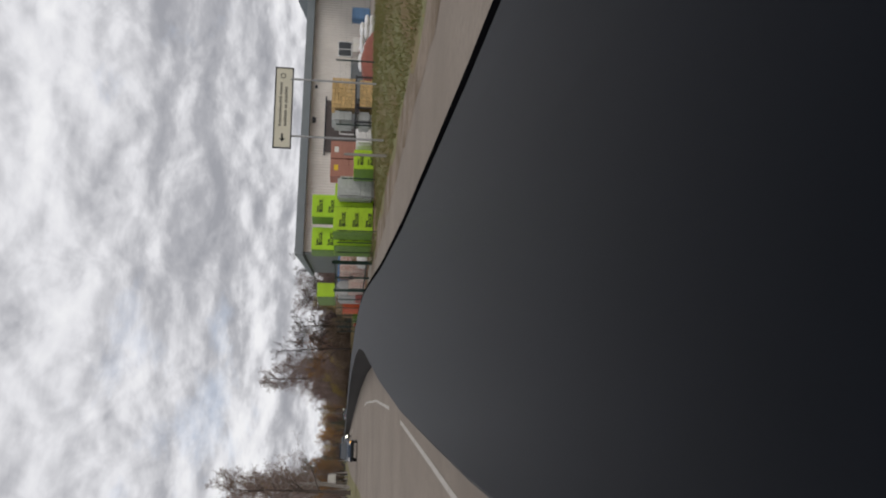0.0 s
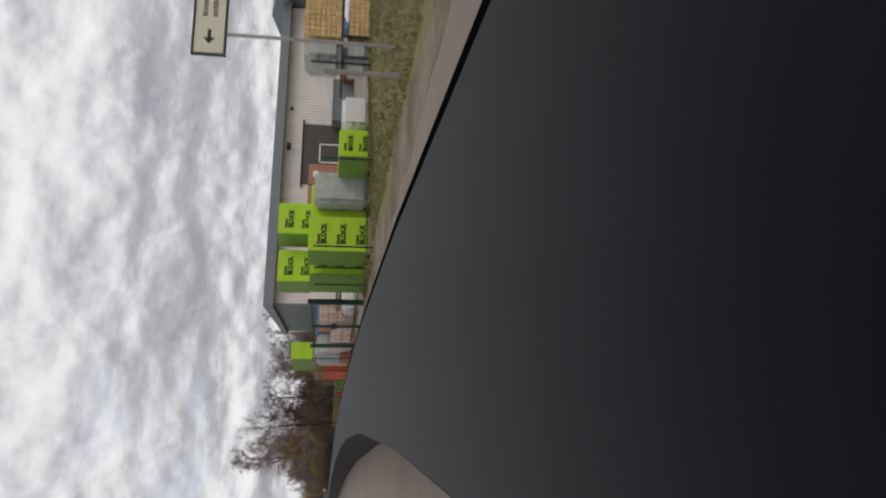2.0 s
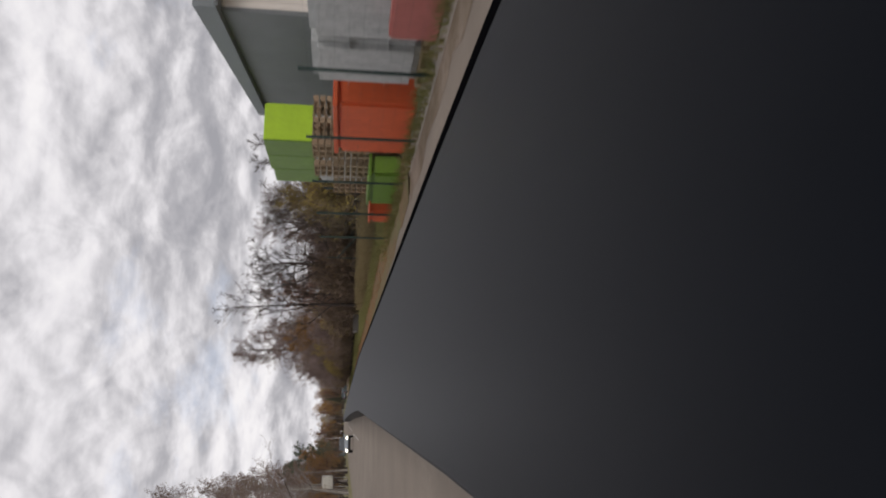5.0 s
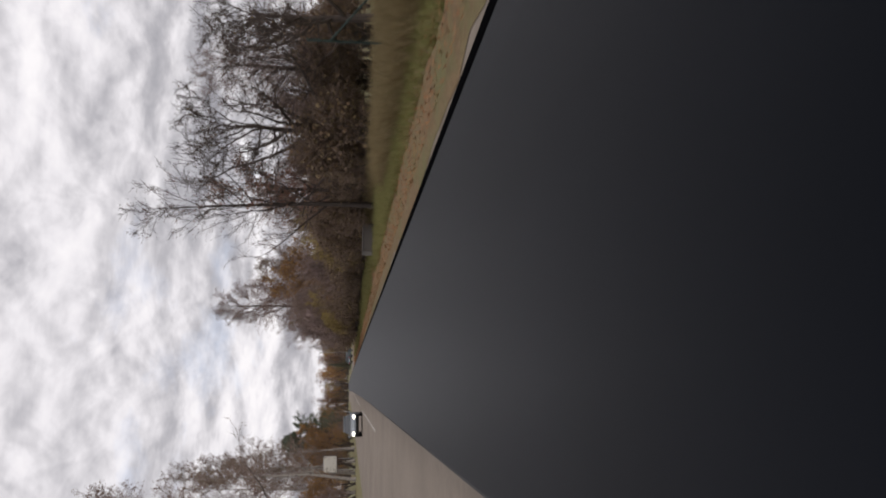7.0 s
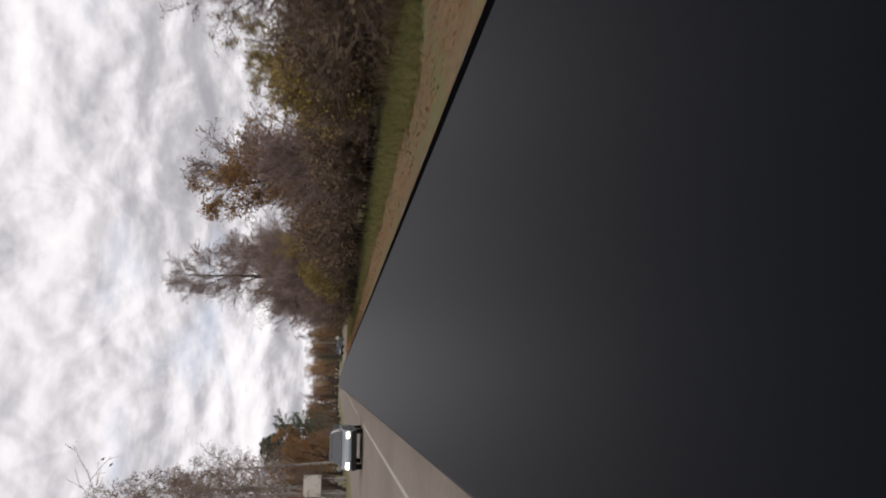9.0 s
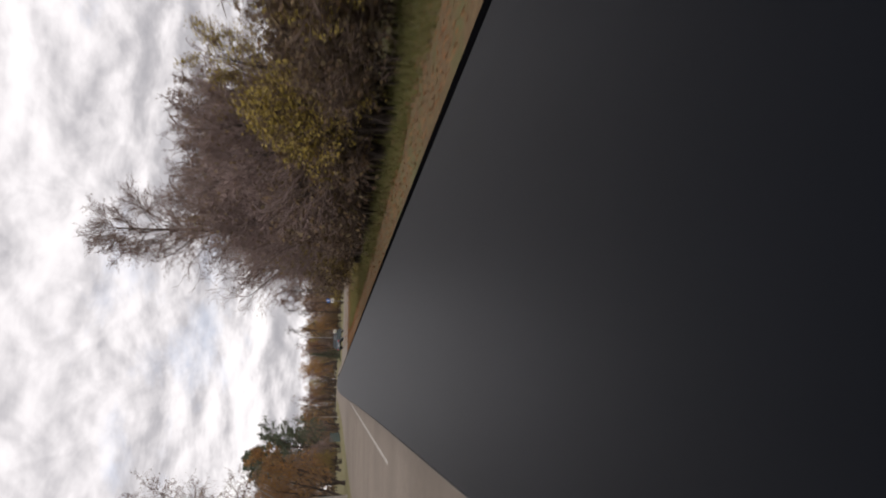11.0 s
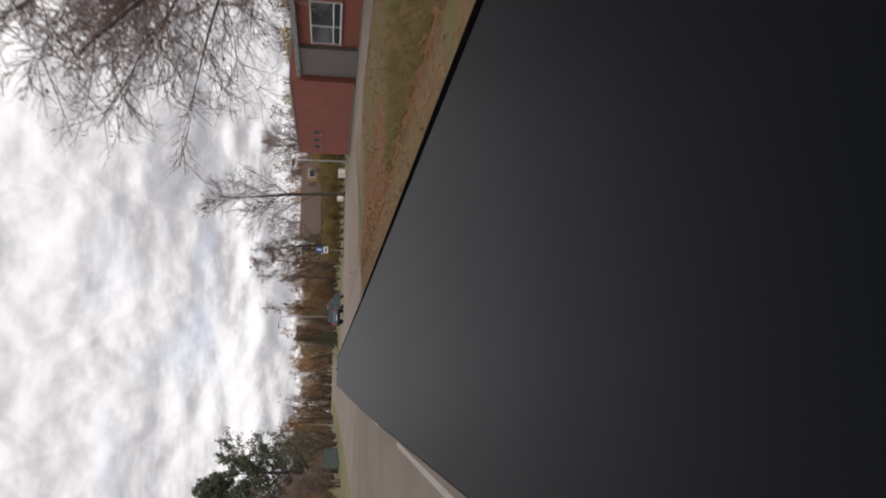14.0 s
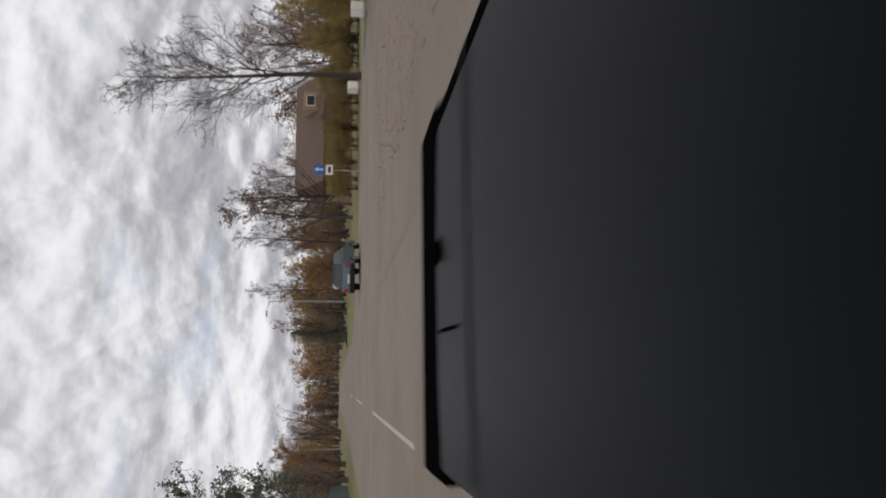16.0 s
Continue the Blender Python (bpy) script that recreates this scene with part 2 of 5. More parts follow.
M_GREYWRAP = mat("grey_film", (0.42, 0.43, 0.42), 0.35, 0.2, 4, 0.3, 9)
M_WHITEWRAP = mat("white_film", (0.72, 0.71, 0.70), 0.4, 0.08, 4, 0.3, 8)
M_GREENST = mat("green_painted_steel", (0.018, 0.042, 0.036), 0.5, 0.15, 5)
M_STEEL = mat("galvanised_steel", (0.36, 0.36, 0.36), 0.45, 0.12, 6, metal=0.5)
M_DARKST = mat("dark_steel", (0.03, 0.03, 0.035), 0.5, 0.1, 6)
M_CARD = mat("printed_cartons", (0.60, 0.48, 0.42), 0.7, 0.1, 3)
M_REDP = mat("red_print", (0.42, 0.14, 0.12), 0.6, 0.1)
M_PINK = mat("red_brick_pallets", (0.40, 0.19, 0.14), 0.8, 0.2, 8)
M_ORANGE = mat("orange_plastic", (0.62, 0.11, 0.035), 0.5, 0.1, 3)
M_BLUE = mat("blue_plastic", (0.11, 0.21, 0.36), 0.5, 0.1, 3)
M_REDT = mat("red_tarpaulin", (0.24, 0.07, 0.045), 0.6, 0.15, 3)
M_YELLOW = mat("yellow_label", (0.75, 0.50, 0.03), 0.6, 0.06)
M_BOARD = mat("cream_sign_panel", (0.72, 0.68, 0.55), 0.5, 0.04, 2)
M_BRICK = mat("red_render", (0.27, 0.088, 0.066), 0.85, 0.08, 2.0, 0.3, 60, second=(0.235, 0.08, 0.062), patch=0.6)
M_GREYREN = mat("grey_render", (0.16, 0.145, 0.135), 0.85, 0.1, 2.0)
M_FRAMEW = mat("white_window_frame", (0.75, 0.74, 0.72), 0.5, 0.04)
M_PANE = mat("dark_glass", (0.03, 0.035, 0.04), 0.08, 0.1, spec=0.6)
M_ROOFB = mat("brown_roof_tiles", (0.115, 0.075, 0.056), 0.8, 0.15, 4)
M_CREAM = mat("ochre_render", (0.34, 0.24, 0.15), 0.85, 0.1)
M_CABINET = mat("white_cabinet", (0.74, 0.72, 0.66), 0.6, 0.05)
M_SIGNB = mat("sign_blue", (0.03, 0.13, 0.45), 0.4, 0.05)
M_CONC = mat("concrete", (0.30, 0.28, 0.255), 0.9, 0.12, 5)
M_CARS = mat("silver_paint", (0.30, 0.33, 0.36), 0.3, 0.04, metal=0.4)
M_CARD2 = mat("blue_grey_paint", (0.11, 0.15, 0.17), 0.3, 0.05, metal=0.3)
M_CARB = mat("dark_blue_paint", (0.03, 0.045, 0.07), 0.3, 0.05, metal=0.3)
M_TYRE = mat("tyre", (0.012, 0.012, 0.012), 0.85, 0.1)
M_RIM = mat("alloy_rim", (0.35, 0.35, 0.36), 0.35, 0.05, metal=0.7)
M_TAIL = mat("tail_lamp_red", (0.45, 0.02, 0.02), 0.3, 0.05)
M_TEAL = mat("teal_fence_panels", (0.07, 0.11, 0.10), 0.7, 0.1, 2)


def glow(name, col, power):
    m = bpy.data.materials.new(name)
    m.use_nodes = True
    b = m.node_tree.nodes["Principled BSDF"]
    b.inputs["Base Color"].default_value = (*col, 1)
    b.inputs["Emission Color"].default_value = (*col, 1)
    b.inputs["Emission Strength"].default_value = power
    return m


M_HEAD = glow("headlamp_lit", (1.0, 0.93, 0.75), 6.0)
M_BLINK = glow("indicator_lit", (1.0, 0.45, 0.05), 3.0)


# ---- mesh tools ----
class Mesh:
    def __init__(self):
        self.v, self.f = [], []

    def add(self, verts, faces):
        k = len(self.v)
        self.v.extend(verts)
        self.f.extend([tuple(i + k for i in f) for f in faces])
        return self

    def box(self, x0, y0, z0, x1, y1, z1, b=0.0):
        """A box; b: chamfer along its edges."""
        if b <= 0:
            return self.add([(x, y, z) for z in (z0, z1) for y in (y0, y1) for x in (x0, x1)],
                            [(0, 2, 3, 1), (4, 5, 7, 6), (0, 1, 5, 4), (2, 6, 7, 3), (0, 4, 6, 2), (1, 3, 7, 5)])
        bm = bmesh.new()
        bmesh.ops.create_cube(bm, size=1, matrix=Matrix.Translation(((x0 + x1) / 2, (y0 + y1) / 2, (z0 + z1) / 2)) @ Matrix.Diagonal((abs(x1 - x0), abs(y1 - y0), abs(z1 - z0), 1)))
        bmesh.ops.bevel(bm, geom=bm.edges[:], offset=b, segments=2, affect="EDGES")
        return self.bm(bm)

    def bm(self, bm):
        bm.verts.index_update()
        self.add([tuple(v.co) for v in bm.verts], [tuple(v.index for v in f.verts) for f in bm.faces])
        bm.free()
        return self

    def tube(self, pts, radii, sides=6, cap=True):
        pts = [Vector(p) for p in pts]
        k = len(self.v)
        n = len(pts)
        ref = Vector((0.31, 0.87, 0.38))
        for i, p in enumerate(pts):
            d = (pts[min(i + 1, n - 1)] - pts[max(i - 1, 0)])
            if d.length < 1e-6:
                d = Vector((0, 0, 1))
            d.normalize()
            r = ref if abs(d.dot(ref)) < 0.95 else Vector((1, 0, 0))
            u = d.cross(r).normalized()
            w = d.cross(u)
            for j in range(sides):
                a = 2 * math.pi * j / sides
                self.v.append(tuple(p + (u * math.cos(a) + w * math.sin(a)) * radii[i]))
        for i in range(n - 1):
            for j in range(sides):
                a, b = k + i * sides + j, k + i * sides + (j + 1) % sides
                self.f.append((a, b, b + sides, a + sides))
        if cap:
            self.f.append(tuple(k + j for j in reversed(range(sides))))
            self.f.append(tuple(k + (n - 1) * sides + j for j in range(sides)))
        return self

    def rod(self, p, q, r, sides=8):
        return self.tube([p, q], [r, r], sides)

    def move(self, m):
        self.v = [tuple(m @ Vector(p)) for p in self.v]
        return self

    def mesh(self, name, material, smooth=False):
        me = bpy.data.meshes.new(name)
        me.from_pydata(self.v, [], self.f)
        me.materials.append(material)
        if smooth:
            me.polygons.foreach_set("use_smooth", [True] * len(me.polygons))
        me.update()
        return me


def part(name, m, material, parent, label="", smooth=False):
    me = m if isinstance(m, bpy.types.Mesh) else m.mesh(name, material, smooth)
    ob = new(name, me)
    ob.parent = parent
    if label:
        ob["label"] = label
    return ob


def thing(name, label, category, at=(0, 0, 0), turn=0, group="", kind=""):
    ob = new(name)
    ob.matrix_basis = pose(*at, 0, 0, turn)
    return tagged(ob, label, category, group, kind)


def solid(name, m, material, label, category, at=(0, 0, 0), turn=0, group="", kind="", smooth=False):
    ob = new(name, m.mesh(name, material, smooth))
    ob.matrix_basis = pose(*at, 0, 0, turn)
    return tagged(ob, label, category, group, kind)


def text_mesh(name, words, size, material, bold=0.0):
    cu = bpy.data.curves.new(name, "FONT")
    cu.body, cu.size, cu.extrude, cu.offset = words, size, 0.002, bold
    cu.resolution_u = 2
    ob = bpy.data.objects.new(name, cu)
    me = bpy.data.meshes.new_from_object(ob)
    me.materials.clear()
    me.materials.append(material)
    bpy.data.objects.remove(ob)
    return me


# ---- ground, road ----
CENTRE = [(-70, -9.5), (-40, -5.6), (-10, -2.7), (0, -1.7), (11, 0.0), (19, 1.2), (28, 2.1), (40, 2.9), (55, 3.4), (85, 3.5), (115, 3.6), (140, 3.9), (180, 4.4), (205, 4.7), (300, 5.6), (400, 4.5), (440, -3.0), (480, -22.0), (560, -80.0)]
RIGHT = [(-70, -2.6), (-40, 0.8), (-10, 4.5), (0, 5.6), (12, 7.0), (22, 8.0), (31, 8.9), (38, 9.2), (48, 9.3), (60, 9.3), (73, 9.1), (85, 9.2), (110, 9.0), (139, 8.5), (180, 8.6), (230, 9.0), (300, 9.9), (400, 8.7), (440, 1.5), (480, -17.0), (560, -75.0)]
LEFT = [(-70, -16.0), (-40, -11.2), (0, -6.5), (28, -2.8), (55, -2.2), (85, -2.3), (118, -2.3), (140, -1.8), (175, -0.9), (205, 0.2), (300, 1.3), (400, 0.2), (440, -7.5), (480, -27.0), (560, -85.0)]


def along(table, y):
    ys, xs = zip(*table)
    return float(np.interp(y, ys, xs))


def smooth(u):
    u = min(1.0, max(0.0, u))
    return u * u * (3 - 2 * u)


def bank_z(x, y):
    """Height of the low grass bank in front of the yard."""
    u = x - along(RIGHT, y)
    return 0.48 * (1 - smooth((y - 24) / 9)) * smooth((u - 0.9) / 3.0) * (1 - smooth((u - 13) / 6))


def strip(left, right, y0, y1, step, z, wobble=0.0, z_right=None, seed=3):
    rnd = random.Random(seed)
    m = Mesh()
    ys = np.arange(y0, y1 + step / 2, step)
    for k, y in enumerate(ys):
        m.v += [(left(y) - rnd.uniform(0, wobble), y, z), (right(y) + rnd.uniform(-wobble, wobble), y, z if z_right is None else z_right)]
        if k:
            b = 2 * k
            m.f.append((b - 2, b - 1, b + 1, b))
    return m


gm = Mesh()
N = 60
gx = [math.copysign(abs(u) ** 2.2 * 2600, u) for u in np.linspace(-1, 1, N)]
gy = [100 + math.copysign(abs(u) ** 2.2 * 2900, u) for u in np.linspace(-1, 1, N)]
gm.v = [(x, y, -0.008) for y in gy for x in gx]
gm.f = [(j * N + i, j * N + i + 1, (j + 1) * N + i + 1, (j + 1) * N + i) for j in range(N - 1) for i in range(N - 1)]
solid("ground", gm, M_GRASS, "mown autumn grass with bare brown patches", "ground", kind="structure")
solid("road", strip(lambda y: along(LEFT, y), lambda y: along(RIGHT, y), -70, 560, 1.5, 0.004, 0.12), M_ROAD, "dusty beige-grey asphalt two-lane road", "road", kind="structure")


bank = Mesh()
nb = 34
rows_b = [-40 + 1.25 * k for k in range(60)]
for k, y in enumerate(rows_b):
    for i in range(nb + 1):
        x = along(RIGHT, y) + 0.5 + 20.5 * (i / nb) ** 1.4
        bank.v.append((x, y, bank_z(x, y) * (1 + 0.10 * noise.noise(Vector((x * 0.7, y * 0.7, 0)))) - 0.003))
    if k:
        for i in range(nb):
            a_ = (k - 1) * (nb + 1) + i
            bank.f.append((a_, a_ + 1, a_ + nb + 2, a_ + nb + 1))
solid("grass_bank", bank, M_GRASS, "low grass bank with mown yellowing turf beside the road", "bank", kind="structure", smooth=True)


# centre line: solid beyond the yard, dashes near the side road
def line(y0, y1, off=0.0, wide=0.048):
    return strip(lambda y: along(CENTRE, y) + off - wide, lambda y: along(CENTRE, y) + off + wide, y0, y1, 1.0, 0.009)


for y0, y1 in ((-10, 0), (6, 16), (20, 44), (92, 118), (126, 163), (168, 181), (191, 204), (214, 224), (234, 244)):
    solid("lane_marking", line(y0, y1), M_LINE, "worn pale painted centre line on the asphalt", "road marking", kind="structure")

solid("verge", strip(lambda y: along(RIGHT, y) - 0.15, lambda y: along(RIGHT, y) + 1.5 + 0.5 * math.sin(y * 0.7), 52, 178, 0.8, 0.012, 0.25, 0.05), M_LITTER, "fallen brown leaves along the road edge", "verge", kind="structure")
solid("dirt_edge", strip(lambda y: along(RIGHT, y) - 0.1, lambda y: along(RIGHT, y) + 0.9 + 0.4 * math.sin(y * 0.9), -40, 52, 0.7, 0.0075, 0.3, 0.006, 5), M_DIRT, "bare dirt between asphalt and grass", "verge", kind="structure")
yard = Mesh().add([(10.2, 36, 0.008), (13, 36, 0.008), (13, 30, 0.008), (60, 30, 0.008), (60, 80, 0.008), (14, 80, 0.008), (9.6, 60, 0.008), (9.6, 37, 0.008)], [tuple(range(8))])
solid("gravel_yard", yard, M_GRAVEL, "pale compacted gravel storage yard", "yard", kind="structure")
side = Mesh().add([(8.3, 177, 0.01), (11, 181, 0.01), (15, 182.5, 0.01), (17.8, 179, 0.01), (17.8, 150, 0.01), (22.6, 150, 0.01), (22.6, 214, 0.01), (60, 214, 0.01), (60, 219, 0.01), (20, 219, 0.01), (14, 224, 0.01), (8.6, 236, 0.01)], [tuple(range(12))])
solid("side_road", side, M_ROAD, "worn asphalt side road joining the main road", "road", kind="structure")
solid("leaf_strip", strip(lambda y: 9.6, lambda y: 13.0 + math.sin(y * 1.3) * 0.5, 140, 177, 1.0, 0.02, 0.6), M_RUST, "thick orange fallen leaves on the grass", "leaf litter", kind="structure")


def crack(x, y, heading, length, seed):
    """A wandering tarred crack in the asphalt."""
    rnd = random.Random(seed)
    m = Mesh()
    a, w = radians(heading), 0.014
    for k in range(int(length / 0.35)):
        w = min(0.03, max(0.008, w + rnd.uniform(-0.012, 0.012)))
        m.v += [(x - math.sin(a) * w, y + math.cos(a) * w, 0.0145), (x + math.sin(a) * w, y - math.cos(a) * w, 0.0145)]
        if k:
            b = 2 * k
            m.f.append((b - 2, b - 1, b + 1, b))
        x, y = x + math.cos(a) * 0.35, y + math.sin(a) * 0.35
        a += rnd.gauss(0, 0.10)
        a += (radians(heading) - a) * 0.2
    return solid("asphalt_crack", m, M_CRACK, "dark tarred crack in the worn asphalt", "crack", kind="structure")


for k, (x, y, h, L) in enumerate(((12.2, 188.0, 20, 9.0), (13.0, 196.5, 8, 10.0), (14.5, 204.0, 25, 8.0), (10.5, 194.0, 70, 9.0), (9.6, 200.5, 12, 8.0))):
    crack(x, y, h, L, 50 + k)


def drift(x, y, heading, length, wide, seed):
    """Rust-brown leaves swept into a ragged drift on the asphalt."""
    rnd = random.Random(seed)
    m = Mesh()
    a = radians(heading)
    n = int(length / 0.25)
    for k in range(n + 1):
        s = math.sin(math.pi * k / n) ** 0.7 * wide
        u = k * 0.25
        for q in (1, -1):
            o = q * s * rnd.uniform(0.35, 1.0)
            m.v.append((x + math.cos(a) * u - math.sin(a) * o, y + math.sin(a) * u + math.cos(a) * o, 0.013))
        if k:
            b = 2 * k
            m.f.append((b - 2, b - 1, b + 1, b))
    return solid("leaf_drift", m, M_LITTER, "ragged drift of rust-brown leaves on asphalt", "leaf litter", kind="structure")


drift(12.2, 180.5, 48, 11.0, 1.1, 61)


# ---- the car's dashboard, under the whole way of the camera ----
way = [(m.translation.x, m.translation.y) for t, m in PATH]
way = [(way[0][0] - 0.3, way[0][1] - 3.0)] + way + [(way[-1][0] + 0.02, way[-1][1] + 2.40)]


def sweep(profile, close=True):
    """A cross-section (across, height) drawn along the way."""
    ys = [p[1] for p in way]
    xs = [p[0] for p in way]
    m = Mesh()
    yy = np.linspace(ys[0], ys[-1], 220)
    xx = np.interp(yy, ys, xs)
    n = len(profile)
    for k in range(len(yy)):
        a, b = max(k - 3, 0), min(k + 3, len(yy) - 1)
        d = Vector((xx[b] - xx[a], yy[b] - yy[a], 0)).normalized()
        r = Vector((d.y, -d.x, 0))
        for u, z in profile:
            m.v.append((xx[k] + r.x * u, yy[k] + r.y * u, z))
    for k in range(len(yy) - 1):
        for j in range(n if close else n - 1):
            a, b = k * n + j, k * n + (j + 1) % n
            m.f.append((a, b, b + n, a + n))
    if close:
        m.f.append(tuple(reversed(range(n))))
        m.f.append(tuple((len(yy) - 1) * n + j for j in range(n)))
    return m


dash = thing("dashboard", "dark grey grained plastic car dashboard top", "dashboard")
part("dash_pad", sweep([(-0.30, 0.03), (-0.30, 0.885), (-0.28, 0.90), (0.0, 0.908), (0.45, 0.91), (0.75, 0.905), (0.90, 0.90), (0.905, 0.88), (0.905, 0.03)]), M_DASH, dash)
part("edge_gasket", sweep([(0.909, 0.03), (0.909, 0.893), (0.93, 0.898), (0.965, 0.897), (0.985, 0.885), (0.985, 0.03)]), M_RUBBER, dash, "matt black rubber edge under the windscreen")
# its front end under the windscreen: black shelf, round vent knob, seam and rib
fx, fy = way[-1][0], way[-1][1]
part("windscreen_shelf", Mesh().box(fx - 0.34, fy + 0.004, 0.60, fx + 1.03, fy + 0.5, 0.9, 0.02), M_RUBBER, dash, "black shelf under the windscreen")
bm = bmesh.new()
bmesh.ops.create_uvsphere(bm, u_segments=16, v_segments=10, radius=0.045, matrix=Matrix.Translation((fx + 0.44, fy - 0.07, 0.918)) @ Matrix.Diagonal((1, 1, 0.7, 1)))
part("knob", Mesh().bm(bm), M_RUBBER, dash, "small black round sensor knob", True)
part("seam", Mesh().box(-0.006, 0.0, 0.0, 0.006, 0.34, 0.006).move(pose(fx + 0.155, fy - 0.42, 0.909, 0, 0, -2)), M_RUBBER, dash)
part("rib", Mesh().box(fx - 0.26, fy - 0.595, 0.9095, fx + 0.93, fy - 0.575, 0.914, 0.001), M_DASH, dash)


# ---- trees ----
def rot_about(d, rnd, angle):
    side = d.cross(Vector((rnd.uniform(-1, 1), rnd.uniform(-1, 1), rnd.uniform(-1, 1))))
    if side.length < 1e-4:
        side = Vector((1, 0, 0))
    return (d * math.cos(angle) + side.normalized() * math.sin(angle)).normalized()


def branch(m, rnd, p, d, length, r0, r1, segs, sides, bend, lift):
    """One limb: adds its tube to m, returns its points and directions."""
    pts, dirs = [p.copy()], [d.copy()]
    for _ in range(segs):
        d = (d + Vector((rnd.gauss(0, bend), rnd.gauss(0, bend), rnd.gauss(0, bend) + lift))).normalized()
        p = p + d * (length / segs)
        pts.append(p.copy())
        dirs.append(d.copy())
    m.tube(pts, [r0 + (r1 - r0) * k / segs for k in range(segs + 1)], sides, cap=False)
    return pts, dirs


def leaf(m, rnd, p, s):
    a = Vector((rnd.uniform(-1, 1), rnd.uniform(-1, 1), rnd.uniform(-1, 1))).normalized()
    b = a.cross(Vector((rnd.uniform(-1, 1), rnd.uniform(-1, 1), rnd.uniform(-1, 1)))).normalized()
    k = len(m.v)
    m.v += [tuple(p - a * s), tuple(p + b * s * 0.55), tuple(p + a * s), tuple(p - b * s * 0.55)]
    m.f.append((k, k + 1, k + 2, k + 3))


def at_limb(pts, dirs, u):
    f = u * (len(pts) - 1)
    i = min(int(f), len(pts) - 2)
    return pts[i].lerp(pts[i + 1], f - i), dirs[i]


def tree_meshes(name, seed, height, trunk_r, limbs, bare_below, angle, limb_len, subs, twigs, leaves, leaf_size, bark, twig_m, leaf_m, lift=0.10, bend=0.12, stems=1, fine=0, droop=0.0, limb_r=0.5, sway=0.05, low=0.0, scatter=0.12):
    """Trunk, twigs and leaves of one tree, standing on the origin."""
    rnd = random.Random(seed)
    wood, twig, leafs = Mesh(), Mesh(), Mesh()
    for s in range(stems):
        d0 = Vector((rnd.gauss(0, sway * 0.8 + 0.16 * (stems > 1)), rnd.gauss(0, sway * 0.8 + 0.16 * (stems > 1)), 1)).normalized()
        h = height * (1 if s == 0 else rnd.uniform(0.7, 0.95))
        p0 = Vector((rnd.gauss(0, 0.25), rnd.gauss(0, 0.25), -0.1)) if stems > 1 else Vector((0, 0, -0.1))
        wood.tube([p0, p0 + Vector((0, 0, 0.5))], [trunk_r * 1.5, trunk_r * 1.02], 7, cap=False)
        tp, td = branch(wood, rnd, p0 + Vector((0, 0, 0.35)), d0, h, trunk_r, trunk_r * 0.10, 12, 7, sway, 0.05)
        for k in range(limbs):
            u = bare_below + (1 - bare_below) * ((k + rnd.random()) / limbs) ** 0.9
            p, d = at_limb(tp, td, min(u, 0.985))
            L = limb_len * (1.1 - 0.75 * u) * rnd.uniform(0.7, 1.2)
            r = trunk_r * (1.05 - 0.9 * u) * limb_r
            bp, bd = branch(wood, rnd, p, rot_about(d, rnd, radians(rnd.gauss(angle + low * (1 - u), 9))), L, r, r * 0.15, 6, 5, bend, lift)
            for q in range(subs):
                u2 = 0.2 + 0.8 * (q + rnd.random()) / subs
                p2, d2 = at_limb(bp, bd, min(u2, 0.98))
                L2 = L * rnd.uniform(0.3, 0.55) * (1.15 - 0.6 * u2)
                sp, sd = branch(twig, rnd, p2, rot_about(d2, rnd, radians(rnd.gauss(42, 10))), L2, max(r * 0.35 * (1.1 - u2), 0.016), 0.010, 4, 4, bend, lift * 0.6 - droop)
                for w in range(twigs):
                    u3 = 0.1 + 0.9 * (w + rnd.random()) / twigs
                    p3, d3 = at_limb(sp, sd, min(u3, 0.98))
                    L3 = max(0.35, L2 * rnd.uniform(0.3, 0.6))
                    wp, wd = branch(twig, rnd, p3, rot_about(d3, rnd, radians(rnd.gauss(40, 12))), L3, 0.012, 0.006, 2, 3, bend, lift * 0.4 - droop * 2)
                    for _ in range(fine):
                        p4, d4 = at_limb(wp, wd, rnd.uniform(0.2, 0.98))
                        branch(twig, rnd, p4, rot_about(d4, rnd, radians(rnd.gauss(40, 14))), L3 * rnd.uniform(0.35, 0.7), 0.008, 0.005, 1, 3, bend, -droop * 2)
                    nl = int(leaves) + (rnd.random() < leaves % 1)
                    for _ in range(nl):
                        pl, _d = at_limb(wp, wd, rnd.random())
                        leaf(leafs, rnd, pl + Vector((rnd.gauss(0, scatter), rnd.gauss(0, scatter), rnd.gauss(0, scatter))), leaf_size * rnd.uniform(0.6, 1.3))
    out = [("trunk", wood.mesh(name + "_wood", bark, True)), ("branchwork", twig.mesh(name + "_twigs", twig_m))]
    if leafs.v:
        out.append(("crown", leafs.mesh(name + "_leaves", leaf_m)))
    return out


TREES = {}


def plant(kind, x, y, z=0.0, scale=1.0, turn=None, label="", wide=1.0, name="tree", category="tree", group=""):
    meshes, text = TREES[kind]
    k = len(bpy.data.objects)
    ob = thing(name, label or text, category, (x, y, z), (k * 77) % 360 if turn is None else turn, group)
    ob.scale = (scale * wide, scale * wide, scale)
    for pn, me in meshes:
        part(pn, me, None, ob)
    return ob


def sort(kind, text, **kw):
    TREES[kind] = (tree_meshes(kind, **kw), text)


